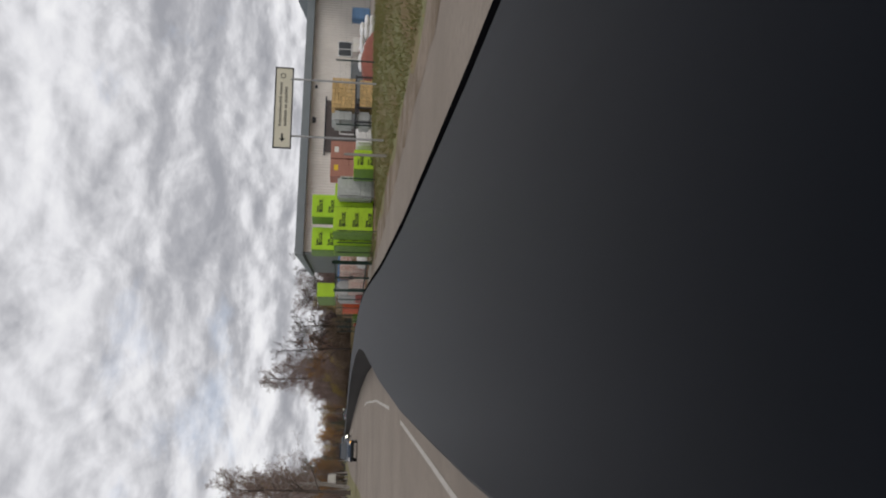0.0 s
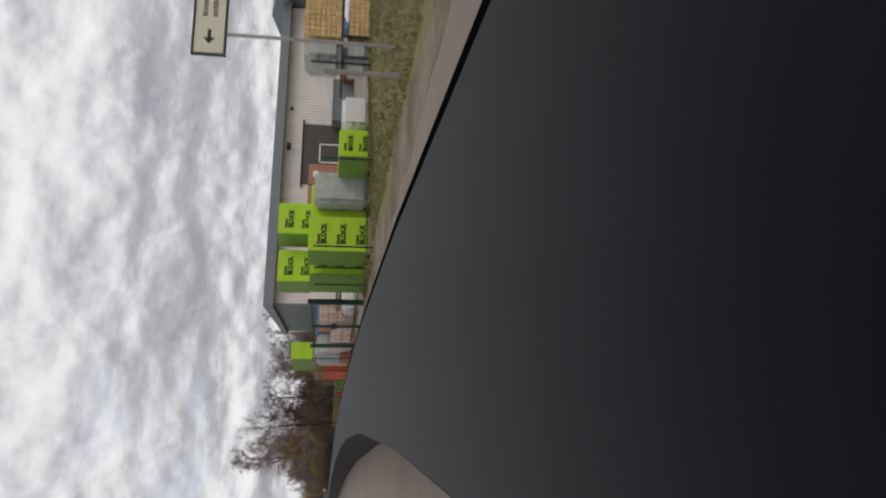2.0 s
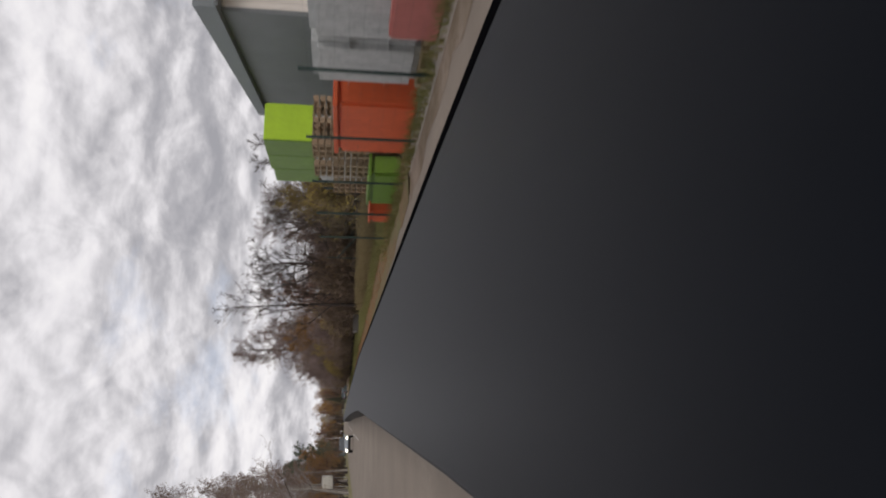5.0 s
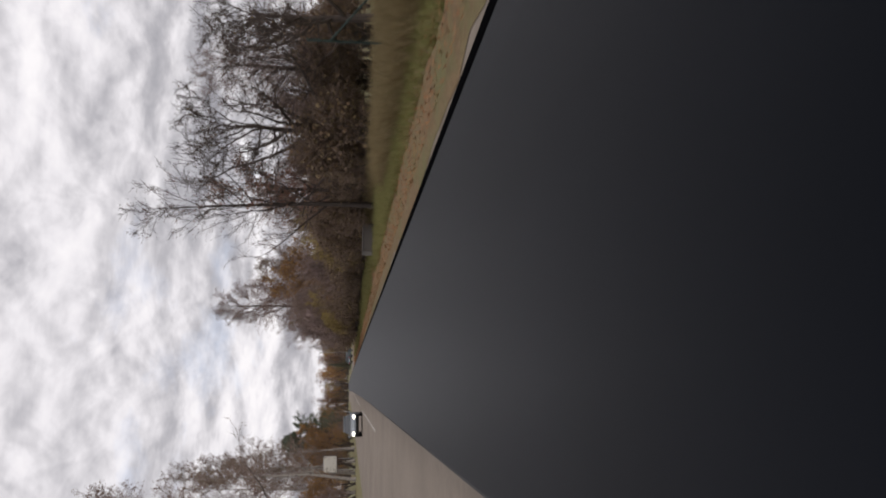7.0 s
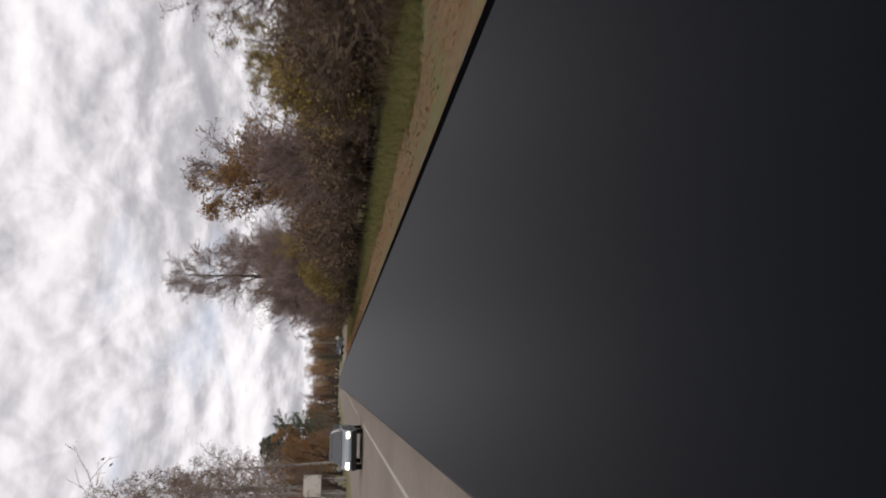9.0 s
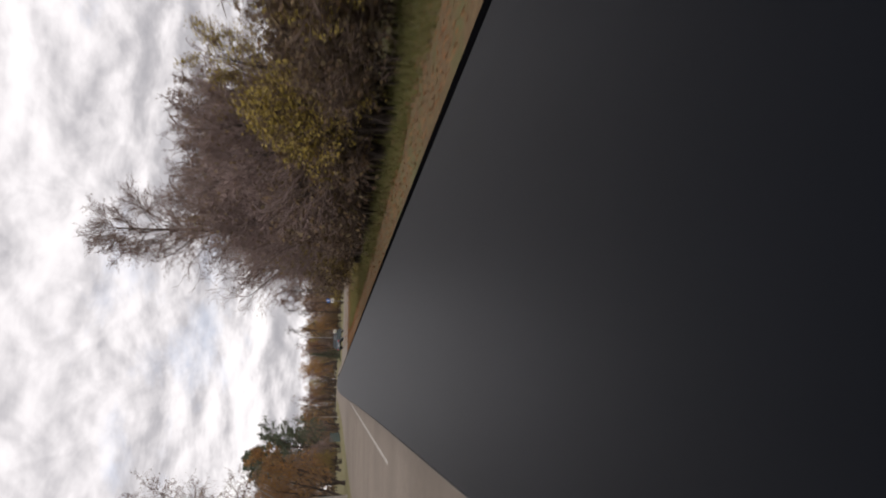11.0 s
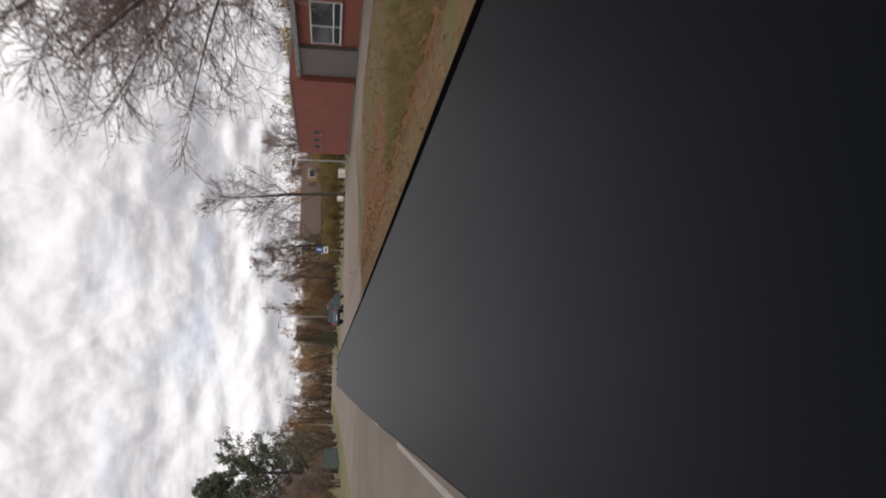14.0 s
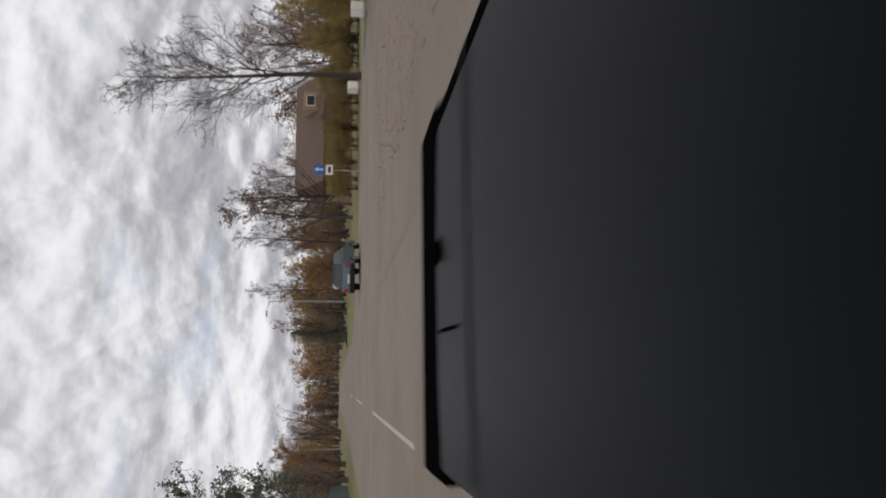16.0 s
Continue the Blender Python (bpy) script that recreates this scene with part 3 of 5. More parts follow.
sort("lime_bare", "tall bare deciduous tree with fine mauve-brown twigs", seed=11, height=15, trunk_r=0.30, limbs=26, bare_below=0.16, angle=48, limb_len=7.2, subs=8, twigs=6, leaves=0.12, leaf_size=0.07, bark=M_BARK, twig_m=M_TWIGP, leaf_m=L_BROWN, lift=0.12, fine=3)
sort("lime_bare_b", "bare spreading deciduous tree with mauve-brown twigs", seed=29, height=13, trunk_r=0.27, limbs=24, bare_below=0.14, angle=55, limb_len=7.0, subs=8, twigs=6, leaves=0.2, leaf_size=0.07, bark=M_BARKD, twig_m=M_TWIGP, leaf_m=L_BROWN, lift=0.09, fine=3, limb_r=0.42)
sort("ash_bare", "slender bare tree with steep upswept branches", seed=5, height=14, trunk_r=0.17, limbs=22, bare_below=0.22, angle=36, limb_len=4.4, subs=7, twigs=6, leaves=0.0, leaf_size=0.07, bark=M_BARKD, twig_m=M_BARK, leaf_m=L_BROWN, lift=0.10, fine=2, limb_r=0.4, sway=0.03)
sort("poplar", "bare tree with a straight trunk and fine upswept branches", seed=101, height=12.6, trunk_r=0.19, limbs=26, bare_below=0.22, angle=36, limb_len=6.2, subs=8, twigs=6, leaves=0.0, leaf_size=0.07, bark=M_BARKD, twig_m=M_BARK, leaf_m=L_BROWN, lift=0.09, fine=2, limb_r=0.36, sway=0.016)
sort("aspen", "slender tree with steep fanned branches and last brown leaves", seed=113, height=12, trunk_r=0.17, limbs=18, bare_below=0.2, angle=34, limb_len=6.0, subs=7, twigs=6, leaves=0.3, leaf_size=0.06, bark=M_BARKD, twig_m=M_BARK, leaf_m=L_RED, lift=0.085, fine=1, limb_r=0.45, sway=0.025, low=18)
sort("brown_leafy", "tree with sparse withered brown leaves", seed=17, height=9, trunk_r=0.16, limbs=20, bare_below=0.08, angle=50, limb_len=4.6, subs=7, twigs=6, leaves=1.3, leaf_size=0.07, fine=2, bark=M_BARKD, twig_m=M_TWIGP, leaf_m=L_BROWN, lift=0.08, stems=2)
sort("orange_leafy", "tree with orange-brown autumn leaves", seed=23, height=9, trunk_r=0.16, limbs=20, bare_below=0.10, angle=48, limb_len=4.0, subs=7, twigs=6, leaves=3.6, leaf_size=0.085, bark=M_BARKD, twig_m=M_TWIG, leaf_m=L_ORANGE, lift=0.08, stems=2, fine=1)
sort("olive_leafy", "tree with yellowing olive autumn leaves", seed=31, height=8, trunk_r=0.14, limbs=20, bare_below=0.06, angle=52, limb_len=4.0, subs=7, twigs=6, leaves=4.6, leaf_size=0.056, bark=M_BARKD, twig_m=M_TWIG, leaf_m=L_OLIVE, lift=0.06, stems=2)
sort("thicket", "dense brown leafless shrub thicket", seed=41, height=4.6, trunk_r=0.06, limbs=12, bare_below=0.05, angle=40, limb_len=2.4, subs=5, twigs=5, leaves=0.35, leaf_size=0.055, fine=2, bark=M_BARKD, twig_m=M_TWIGP, leaf_m=L_BROWN, lift=0.08, stems=6)
sort("thicket_olive", "dense shrub with olive and brown autumn leaves", seed=43, height=3.6, trunk_r=0.05, limbs=11, bare_below=0.03, angle=45, limb_len=2.0, subs=5, twigs=5, leaves=4.8, leaf_size=0.052, bark=M_BARKD, twig_m=M_TWIG, leaf_m=L_OLIVE, lift=0.05, stems=6)
sort("lime_low", "broad bare tree with low spreading mauve-brown twigs", seed=83, height=15.5, trunk_r=0.29, limbs=50, bare_below=0.13, angle=44, limb_len=6.4, subs=10, twigs=7, leaves=0.5, leaf_size=0.05, bark=M_BARK, twig_m=M_TWIGP, leaf_m=L_BROWN, lift=0.075, fine=3, droop=0.02, limb_r=0.34, low=34, sway=0.03)
sort("scrub", "low tangled brown undergrowth", seed=91, height=1.9, trunk_r=0.03, limbs=10, bare_below=0.02, angle=50, limb_len=1.5, subs=5, twigs=4, leaves=1.2, leaf_size=0.065, bark=M_BARKD, twig_m=M_TWIG, leaf_m=L_BROWN, lift=0.03, stems=9, fine=1)
sort("birch", "tall pale birch with thin drooping twigs and few leaves", seed=53, height=19, trunk_r=0.19, limbs=30, bare_below=0.22, angle=40, limb_len=5.2, subs=7, twigs=6, leaves=2.2, leaf_size=0.07, bark=M_BIRCH, twig_m=M_TWIGP, leaf_m=L_PALE, lift=0.02, droop=0.10, fine=1)
sort("round_crown", "tall round-crowned tree with dense pale twigs and last leaves", seed=57, height=15.5, trunk_r=0.26, limbs=30, bare_below=0.24, angle=56, limb_len=7.2, subs=9, twigs=7, leaves=2.0, leaf_size=0.065, bark=M_BARK, twig_m=M_TWIGP, leaf_m=L_PALE, lift=0.07, fine=2, limb_r=0.38, droop=0.03)
sort("russet", "small tree with russet withered leaves", seed=61, height=10, trunk_r=0.15, limbs=22, bare_below=0.2, angle=48, limb_len=4.2, subs=6, twigs=5, leaves=2.2, leaf_size=0.1, bark=M_BARKD, twig_m=M_TWIG, leaf_m=L_RED, lift=0.06)
sort("pine", "broad dark green pine", seed=71, height=12.5, trunk_r=0.22, limbs=30, bare_below=0.14, angle=66, limb_len=6.0, subs=8, twigs=9, leaves=10.0, leaf_size=0.11, bark=M_BARKD, twig_m=M_TWIG, leaf_m=L_GREEN, lift=0.06)


def fir_meshes(seed, height):
    rnd = random.Random(seed)
    wood, leafs = Mesh(), Mesh()
    wood.tube([(0, 0, -0.1), (0, 0, height)], [0.16, 0.02], 7)
    z = 0.4
    while z < height - 0.2:
        R = (height - z) * 0.27
        for k in range(9):
            a = rnd.uniform(0, 6.28)
            L = R * rnd.uniform(0.7, 1.1)
            tip = Vector((math.cos(a) * L, math.sin(a) * L, z - 0.15 * L))
            wood.tube([(0, 0, z), tip], [0.025, 0.006], 3, cap=False)
            for _ in range(int(10 + 22 * L)):
                p = Vector((0, 0, z)).lerp(tip, rnd.uniform(0.15, 1.0))
                leaf(leafs, rnd, p + Vector((rnd.gauss(0, 0.08), rnd.gauss(0, 0.08), rnd.gauss(-0.06, 0.07))), rnd.uniform(0.06, 0.13))
        z += 0.42
    return [("trunk", wood.mesh("fir_wood", M_BARKD)), ("crown", leafs.mesh("fir_needles", L_GREEN))]


sort("lime_haze", "broad bare tree with dense drooping mauve twigs and last leaves", seed=87, height=14.5, trunk_r=0.26, limbs=40, bare_below=0.14, angle=52, limb_len=7.6, subs=11, twigs=8, leaves=1.0, leaf_size=0.05, bark=M_BARK, twig_m=M_TWIGP, leaf_m=L_BROWN, lift=0.05, fine=4, droop=0.05, limb_r=0.33, low=30)
sort("oak_bare", "bare round-crowned tree with crooked dark limbs", seed=131, height=6.5, trunk_r=0.24, limbs=16, bare_below=0.22, angle=50, limb_len=6.4, subs=9, twigs=6, leaves=0.25, leaf_size=0.055, bark=M_BARKD, twig_m=M_BARK, leaf_m=L_BROWN, lift=0.05, bend=0.24, fine=3, limb_r=0.6)
TREES["fir"] = (fir_meshes(3, 9.0), "young dark green fir tree")

# right side beyond the yard
for kind, x, y, sc in [
        ("thicket_olive", 15.6, 70.5, 0.8), ("olive_leafy", 15.4, 72.5, 0.52), ("thicket", 17.5, 72.0, 0.8),
        ("oak_bare", 15.9, 88.6, 0.92), ("oak_bare", 19.6, 86.0, 0.8), ("oak_bare", 22.5, 93.0, 0.75), ("ash_bare", 22.0, 84.5, 0.5), ("ash_bare", 25.0, 88.0, 0.55), ("ash_bare", 27.5, 85.0, 0.5), ("brown_leafy", 30.0, 88.0, 0.6), ("lime_bare_b", 24.5, 99.0, 0.6), ("lime_bare_b", 19.5, 90.0, 0.56),
        ("brown_leafy", 18.0, 92.5, 0.55), ("thicket", 17.0, 90.5, 0.75), ("thicket", 16.0, 93.0, 0.85), ("aspen", 13.3, 91.0, 0.76), ("russet", 14.3, 92.2, 0.66), ("brown_leafy", 16.0, 96.6, 0.66),
        ("olive_leafy", 14.6, 98.8, 0.45), ("thicket", 18.5, 100.0, 0.9), ("brown_leafy", 14.5, 100.0, 0.66), ("brown_leafy", 20.0, 96.0, 0.62),
        ("thicket_olive", 14.1, 104.0, 0.85), ("olive_leafy", 15.8, 106.0, 0.55), ("olive_leafy", 16.3, 109.0, 0.5), ("orange_leafy", 15.2, 113.6, 0.74), ("thicket", 13.7, 110.5, 0.9),
        ("orange_leafy", 14.3, 117.5, 0.52), ("brown_leafy", 16.3, 120.0, 0.88), ("thicket_olive", 13.2, 121.0, 0.85), ("olive_leafy", 12.9, 126.0, 0.55),
        ("brown_leafy", 15.0, 131.0, 0.72), ("thicket_olive", 11.7, 131.0, 0.75), ("lime_bare_b", 15.5, 134.0, 0.5), ("brown_leafy", 13.5, 137.0, 0.72), ("thicket", 11.9, 136.5, 1.1),
        ("brown_leafy", 15.0, 141.0, 0.82), ("thicket_olive", 12.1, 142.0, 1.05), ("lime_bare_b", 15.2, 143.5, 0.55), ("lime_bare_b", 17.5, 147.5, 0.72), ("thicket", 12.2, 144.0, 1.1),
        ("lime_bare", 17.2, 152.5, 0.66), ("lime_low", 17.3, 164.6, 1.16), ("brown_leafy", 13.4, 128.0, 0.52), ("thicket", 12.1, 130.4, 1.0), ("brown_leafy", 13.4, 133.0, 0.70), ("thicket", 11.9, 135.0, 1.2), ("thicket", 11.6, 126.6, 0.95), ("thicket", 11.9, 140.5, 1.1), ("thicket_olive", 11.5, 124.6, 0.8),
        ("thicket_olive", 11.4, 139.5, 0.8), ("scrub", 11.5, 143.2, 1.1), ("thicket_olive", 25.6, 213.5, 0.7), ("thicket_olive", 27.5, 214.5, 0.75), ("poplar", 23.9, 219.2, 0.98), ("lime_bare_b", 35.0, 238.0, 0.72), ("russet", 20.5, 241.0, 1.0), ("lime_bare_b", 24.0, 246.0, 0.7), ("lime_bare_b", 38.0, 243.0, 0.75), ("ash_bare", 22.4, 243.5, 0.75), ("ash_bare", 19.2, 246.0, 0.7), ("lime_bare_b", 31.0, 262.0, 0.8),
        ("ash_bare", 17.0, 262.0, 0.75), ("fir", 11.9, 262.0, 0.72), ("brown_leafy", 24.0, 262.0, 0.8), ("russet", 29.0, 268.0, 0.85), ("orange_leafy", 18.0, 250.0, 0.5), ("orange_leafy", 22.0, 255.0, 0.55),
        ("thicket", 15.5, 270.0, 0.9), ("brown_leafy", 14.5, 285.0, 0.8), ("brown_leafy", 17.0, 300.0, 0.9)]:
    plant(kind, x, y, 0, sc)
plant("lime_haze", 20.3, 171.5, 0, 1.0, 140, wide=0.98)
# undergrowth closing the foot of the tree belt
rnd = random.Random(21)
y = 79.0
while y < 145:
    for x in ((11.9 if y > 122 else 13.1 if y > 103 else 14.4) + rnd.uniform(-0.5, 0.6), (14.2 if y > 122 else 15.8) + rnd.uniform(-0.8, 0.8), 19.5 + rnd.uniform(-1, 1)):
        if y < 88:
            continue
        plant("scrub", x, y + rnd.uniform(-0.8, 0.8), 0, rnd.uniform(0.8, 1.35), name="shrub", category="shrub", group="undergrowth")
    y += 2.3
for k in range(16):
    plant("thicket", 22.5 + rnd.uniform(-1.5, 2.5), 90 + k * 4.0, 0, rnd.uniform(0.9, 1.2) * 0.72, group="rear tree belt")
# olive hedge trees before the houses past the junction
for k in range(30):
    x = 21.5 + 1.15 * k
    tall = 0.60 + 0.45 * min(1.0, max(0.0, (k - 4) / 5))
    kind, own = (("olive_leafy", 0.5), ("thicket_olive", 0.95), ("brown_leafy", 0.46), ("thicket_olive", 0.9), ("orange_leafy", 0.44))[k % 5]
    plant(kind, x, 230 + 2.5 * math.sin(k * 2.1), 0, own * tall)
for k in range(26):
    plant("thicket_olive", 18.8 + 0.85 * k, 225.5 + 0.7 * math.sin(k * 1.7), 0, 0.46 + 0.10 * math.sin(k * 2.9), name="shrub", category="shrub", group="olive hedge")
# left side
for kind, x, y, sc in [
        ("birch", -5.4, 150.0, 1.12), ("birch", -4.5, 118.0, 1.05), ("birch", -7.5, 124.0, 1.0), ("birch", -9.5, 110.0, 1.0), ("birch", -4.5, 163.0, 1.08), ("birch", -3.2, 168.0, 1.0), ("birch", -5.8, 160.0, 1.05), ("birch", -6.4, 166.0, 1.1), ("birch", -8.0, 158.0, 1.05), ("birch", -7.0, 172.0, 0.95), ("birch", -11.5, 150.0, 1.0), ("birch", -13.0, 168.0, 1.0),
        ("orange_leafy", -8.0, 152.5, 0.62), ("orange_leafy", -6.5, 155.0, 0.7), ("brown_leafy", -4.8, 158.0, 0.6), ("thicket", -8.5, 150.0, 1.1), ("orange_leafy", -3.8, 172.0, 0.75), ("orange_leafy", -3.5, 178.0, 0.9), ("orange_leafy", -6.5, 184.0, 1.0), ("brown_leafy", -9.0, 190.0, 1.0), ("orange_leafy", -10.5, 176.0, 1.0),
        ("thicket_olive", -4.2, 205.0, 0.9), ("brown_leafy", -6.0, 212.0, 0.8), ("thicket", -4.0, 219.0, 0.9), ("pine", -4.8, 236.0, 1.15), ("pine", -9.0, 243.0, 1.2),
        ("brown_leafy", -2.6, 247.0, 0.8), ("lime_bare_b", -14.0, 228.0, 0.95), ("lime_bare_b", -9.0, 205.0, 0.8), ("orange_leafy", -2.5, 262.0, 0.85), ("brown_leafy", -5.0, 275.0, 1.0),
        ("brown_leafy", -4.2, 64.0, 1.4), ("thicket", -6.0, 69.0, 1.3), ("brown_leafy", -8.0, 60.0, 1.4), ("lime_bare_b", -11.0, 76.0, 0.8)]:
    plant(kind, x, y, 0, sc)
plant("round_crown", -4.6, 102.5, 0, 1.0, 30)
plant("round_crown", -7.5, 112.0, 0, 0.92, 200)
# woods at the far end of the road and on the skyline: one mass that nobody could count
rnd = random.Random(8)
FAR = {}
for kind, seed, h, leaves, leaf_m, tw in (("orange", 201, 10, 7, L_ORANGE, M_TWIG), ("amber", 205, 9, 6, L_OLIVE, M_TWIG), ("brown", 211, 9, 4, L_BROWN, M_TWIGP), ("russet", 221, 11, 4, L_RED, M_TWIGP), ("mauve", 231, 11, 0.5, L_BROWN, M_TWIGP), ("bush", 241, 5, 5, L_BROWN, M_TWIG)):
    FAR[kind] = tree_meshes("far_" + kind, seed, h, 0.16, 7, 0.04, 44, h * 0.42, 3, 3, leaves * 1.1, 0.20, M_BARKD, tw, leaf_m, stems=2 if kind != "bush" else 3, scatter=0.45)
wood_v, wood_f, wood_i, wood_m, wood_n = [], [], [], [], [0]


def grow(kind, x, y, s):
    """Adds one far tree to the mass."""
    a = rnd.uniform(0, 6.28)
    c, d = math.cos(a) * s, math.sin(a) * s
    for pn, me in FAR[kind]:
        co = np.empty(len(me.vertices) * 3, np.float32)
        me.vertices.foreach_get("co", co)
        co = co.reshape(-1, 3)
        base = wood_n[0]
        wood_n[0] += len(co)
        wood_v.append(np.column_stack((co[:, 0] * c - co[:, 1] * d + x, co[:, 0] * d + co[:, 1] * c + y, co[:, 2] * s)))
        mt = me.materials[0]
        if mt not in wood_m:
            wood_m.append(mt)
        k = wood_m.index(mt)
        corner = np.empty(len(me.loops), np.int32)
        me.loops.foreach_get("vertex_index", corner)
        wood_f.append(corner + base)
        wood_i.append(np.full(len(me.polygons), k, np.int32))


def wood(n, x0, x1, y0, y1, kinds, s0, s1):
    for _ in range(n):
        y = rnd.uniform(y0, y1)
        x = rnd.uniform(x0, x1)
        if along(LEFT, y) - 3 < x < along(RIGHT, y) + 3.5:
            x += 13 if x > along(CENTRE, y) else -12
        grow(rnd.choice(kinds), x, y, rnd.uniform(s0, s1))


WOODS = ["orange", "orange", "brown", "russet", "amber", "mauve"]
wood(50, -30, 60, 330, 400, WOODS, 0.85, 1.15)
wood(26, -16, 22, 455, 500, WOODS, 1.2, 1.55)
wood(20, 14, 40, 300, 335, ["orange", "amber", "bush"], 0.7, 0.95)
wood(16, -22, -4, 285, 335, ["bush", "orange", "brown"], 0.7, 0.95)
wood(22, -30, 40, 405, 455, ["orange", "russet", "mauve"], 1.0, 1.25)
wood(24, 38, 75, 240, 262, ["brown", "amber", "russet", "mauve"], 0.75, 1.0)
wood(34, 14, 60, 266, 300, WOODS, 0.6, 0.9)
wood(16, -34, -8, 255, 330, WOODS, 0.8, 1.1)
wood(34, -160, 190, 455, 520, ["brown", "mauve", "orange"], 1.2, 1.6)
wood(22, 55, 150, 215, 330, ["brown", "amber", "mauve"], 0.9, 1.2)
wood(14, 40, 120, 95, 150, ["bush", "mauve"], 0.8, 1.0)
wood(18, -60, -20, 90, 250, ["brown", "russet", "mauve"], 0.9, 1.2)
for k in range(46):
    grow("bush" if k % 3 else "brown", -45 + 2.2 * k, rnd.uniform(505, 530), rnd.uniform(1.3, 1.9))
for k in range(34):
    grow("bush" if k % 4 else "mauve", 23 + 1.5 * k, 101 + 0.3 * k + rnd.uniform(-1.5, 1.5), rnd.uniform(0.6, 0.85) * (1.0 if k % 4 else 0.6))
for k in range(44):
    grow("bush", -30 + 1.6 * k, rnd.uniform(496, 502), rnd.uniform(0.45, 0.6))
for k in range(32):
    grow("bush", 13 + 1.5 * k, rnd.uniform(292, 303), rnd.uniform(0.5, 0.8))
for k in range(44):
    grow("bush", 13.5 + 1.1 * k, rnd.uniform(274, 281), rnd.uniform(0.34, 0.5))
for k in range(24):
    grow("bush", -3.6 - 1.2 * k, rnd.uniform(264, 272), rnd.uniform(0.34, 0.5))
grow("mauve", -3.6, 334.0, 1.3)
grow("mauve", -5.0, 338.0, 1.35)
me = bpy.data.meshes.new("far_woods")
wood_v, wood_f, wood_i = np.concatenate(wood_v), np.concatenate(wood_f), np.concatenate(wood_i)
me.vertices.add(len(wood_v))
me.vertices.foreach_set("co", wood_v.astype(np.float32).ravel())
me.loops.add(len(wood_f))
me.loops.foreach_set("vertex_index", wood_f.astype(np.int32))
me.polygons.add(len(wood_i))
me.polygons.foreach_set("loop_start", np.arange(0, len(wood_f), 4, dtype=np.int32))
for mt in wood_m:
    me.materials.append(mt)
me.polygons.foreach_set("material_index", wood_i)
me.update(calc_edges=True)
tagged(new("far_woods", me), "far autumn woods with orange, brown and bare trees", "woods", kind="stuff")


# ---- the builders' yard ----
def corrugated(x0, x1, y, z0, z1, pitch=0.25, deep=0.03):
    """Upright ribbed sheet facing -y."""
    m = Mesh()
    n = int((x1 - x0) / pitch) * 4
    for i in range(n + 1):
        x = x0 + (x1 - x0) * i / n
        d = deep if i % 4 in (1, 2) else 0
        m.v += [(x, y - d, z0), (x, y - d, z1)]
        if i:
            k = 2 * i
            m.f.append((k - 2, k, k + 1, k - 1))
    return m


hall = thing("warehouse", "long white ribbed-clad warehouse with grey roof and end wall", "building")
BX0, BX1, BY0, BY1 = 16.3, 41.0, 57.0, 63.2
part("front_wall", corrugated(BX0, BX1, BY0, 0, 5.02), M_WHITE, hall, "white ribbed metal cladding")
part("core", Mesh().box(BX0 + 0.02, BY0 + 0.01, 0, BX1, BY1, 4.3), M_WHITE, hall)
part("end_wall", Mesh().add([(x, y, z) for x in (BX0 - 0.12, BX0 + 0.015) for y, z in ((BY0 - 0.05, 0), (BY1, 0), (BY1, 4.35), (BY0 - 0.05, 5.05))], [(0, 3, 2, 1), (4, 5, 6, 7), (0, 1, 5, 4), (1, 2, 6, 5), (2, 3, 7, 6), (3, 0, 4, 7)]), M_GREYWALL, hall, "grey clad end wall")
part("roof", Mesh().add([(BX0 - 0.35, BY0 - 0.6, 5.0), (BX1, BY0 - 0.6, 5.0), (BX1, BY0 - 0.6, 5.62), (BX0 - 0.35, BY0 - 0.6, 5.62), (BX0 - 0.35, BY1 + 0.3, 4.3), (BX1, BY1 + 0.3, 4.3), (BX1, BY1 + 0.3, 4.6), (BX0 - 0.35, BY1 + 0.3, 4.6)],
                       [(0, 1, 2, 3), (3, 2, 6, 7), (0, 4, 5, 1), (0, 3, 7, 4), (4, 7, 6, 5), (1, 5, 6, 2)]), M_GREYROOF, hall, "grey sheet roof edge")
part("gutter", Mesh().rod((BX0 - 0.3, BY0 - 0.68, 4.98), (BX1, BY0 - 0.68, 4.98), 0.07), M_GREYWALL, hall)
gate_door = part("sliding_door", Mesh().box(25.3, BY0 - 0.14, 0, 30.25, BY0 - 0.05, 3.55, 0.02), M_DOOR, hall, "dark brown sliding door")
part("door_rail", Mesh().box(25.0, BY0 - 0.2, 3.552, 30.6, BY0 - 0.04, 3.66, 0.02), M_DARKST, gate_door)
dw = Mesh()
for x0, x1, z0, z1 in ((27.0, 27.1, 0.95, 2.4), (28.5, 28.6, 0.95, 2.4), (27.0, 28.6, 2.3, 2.4), (27.0, 28.6, 0.9, 1.0)):
    dw.box(x0, BY0 - 0.2, z0, x1, BY0 - 0.141, z1)
part("wicket_frame", dw, M_FRAMEW, gate_door, "white wicket door frame")


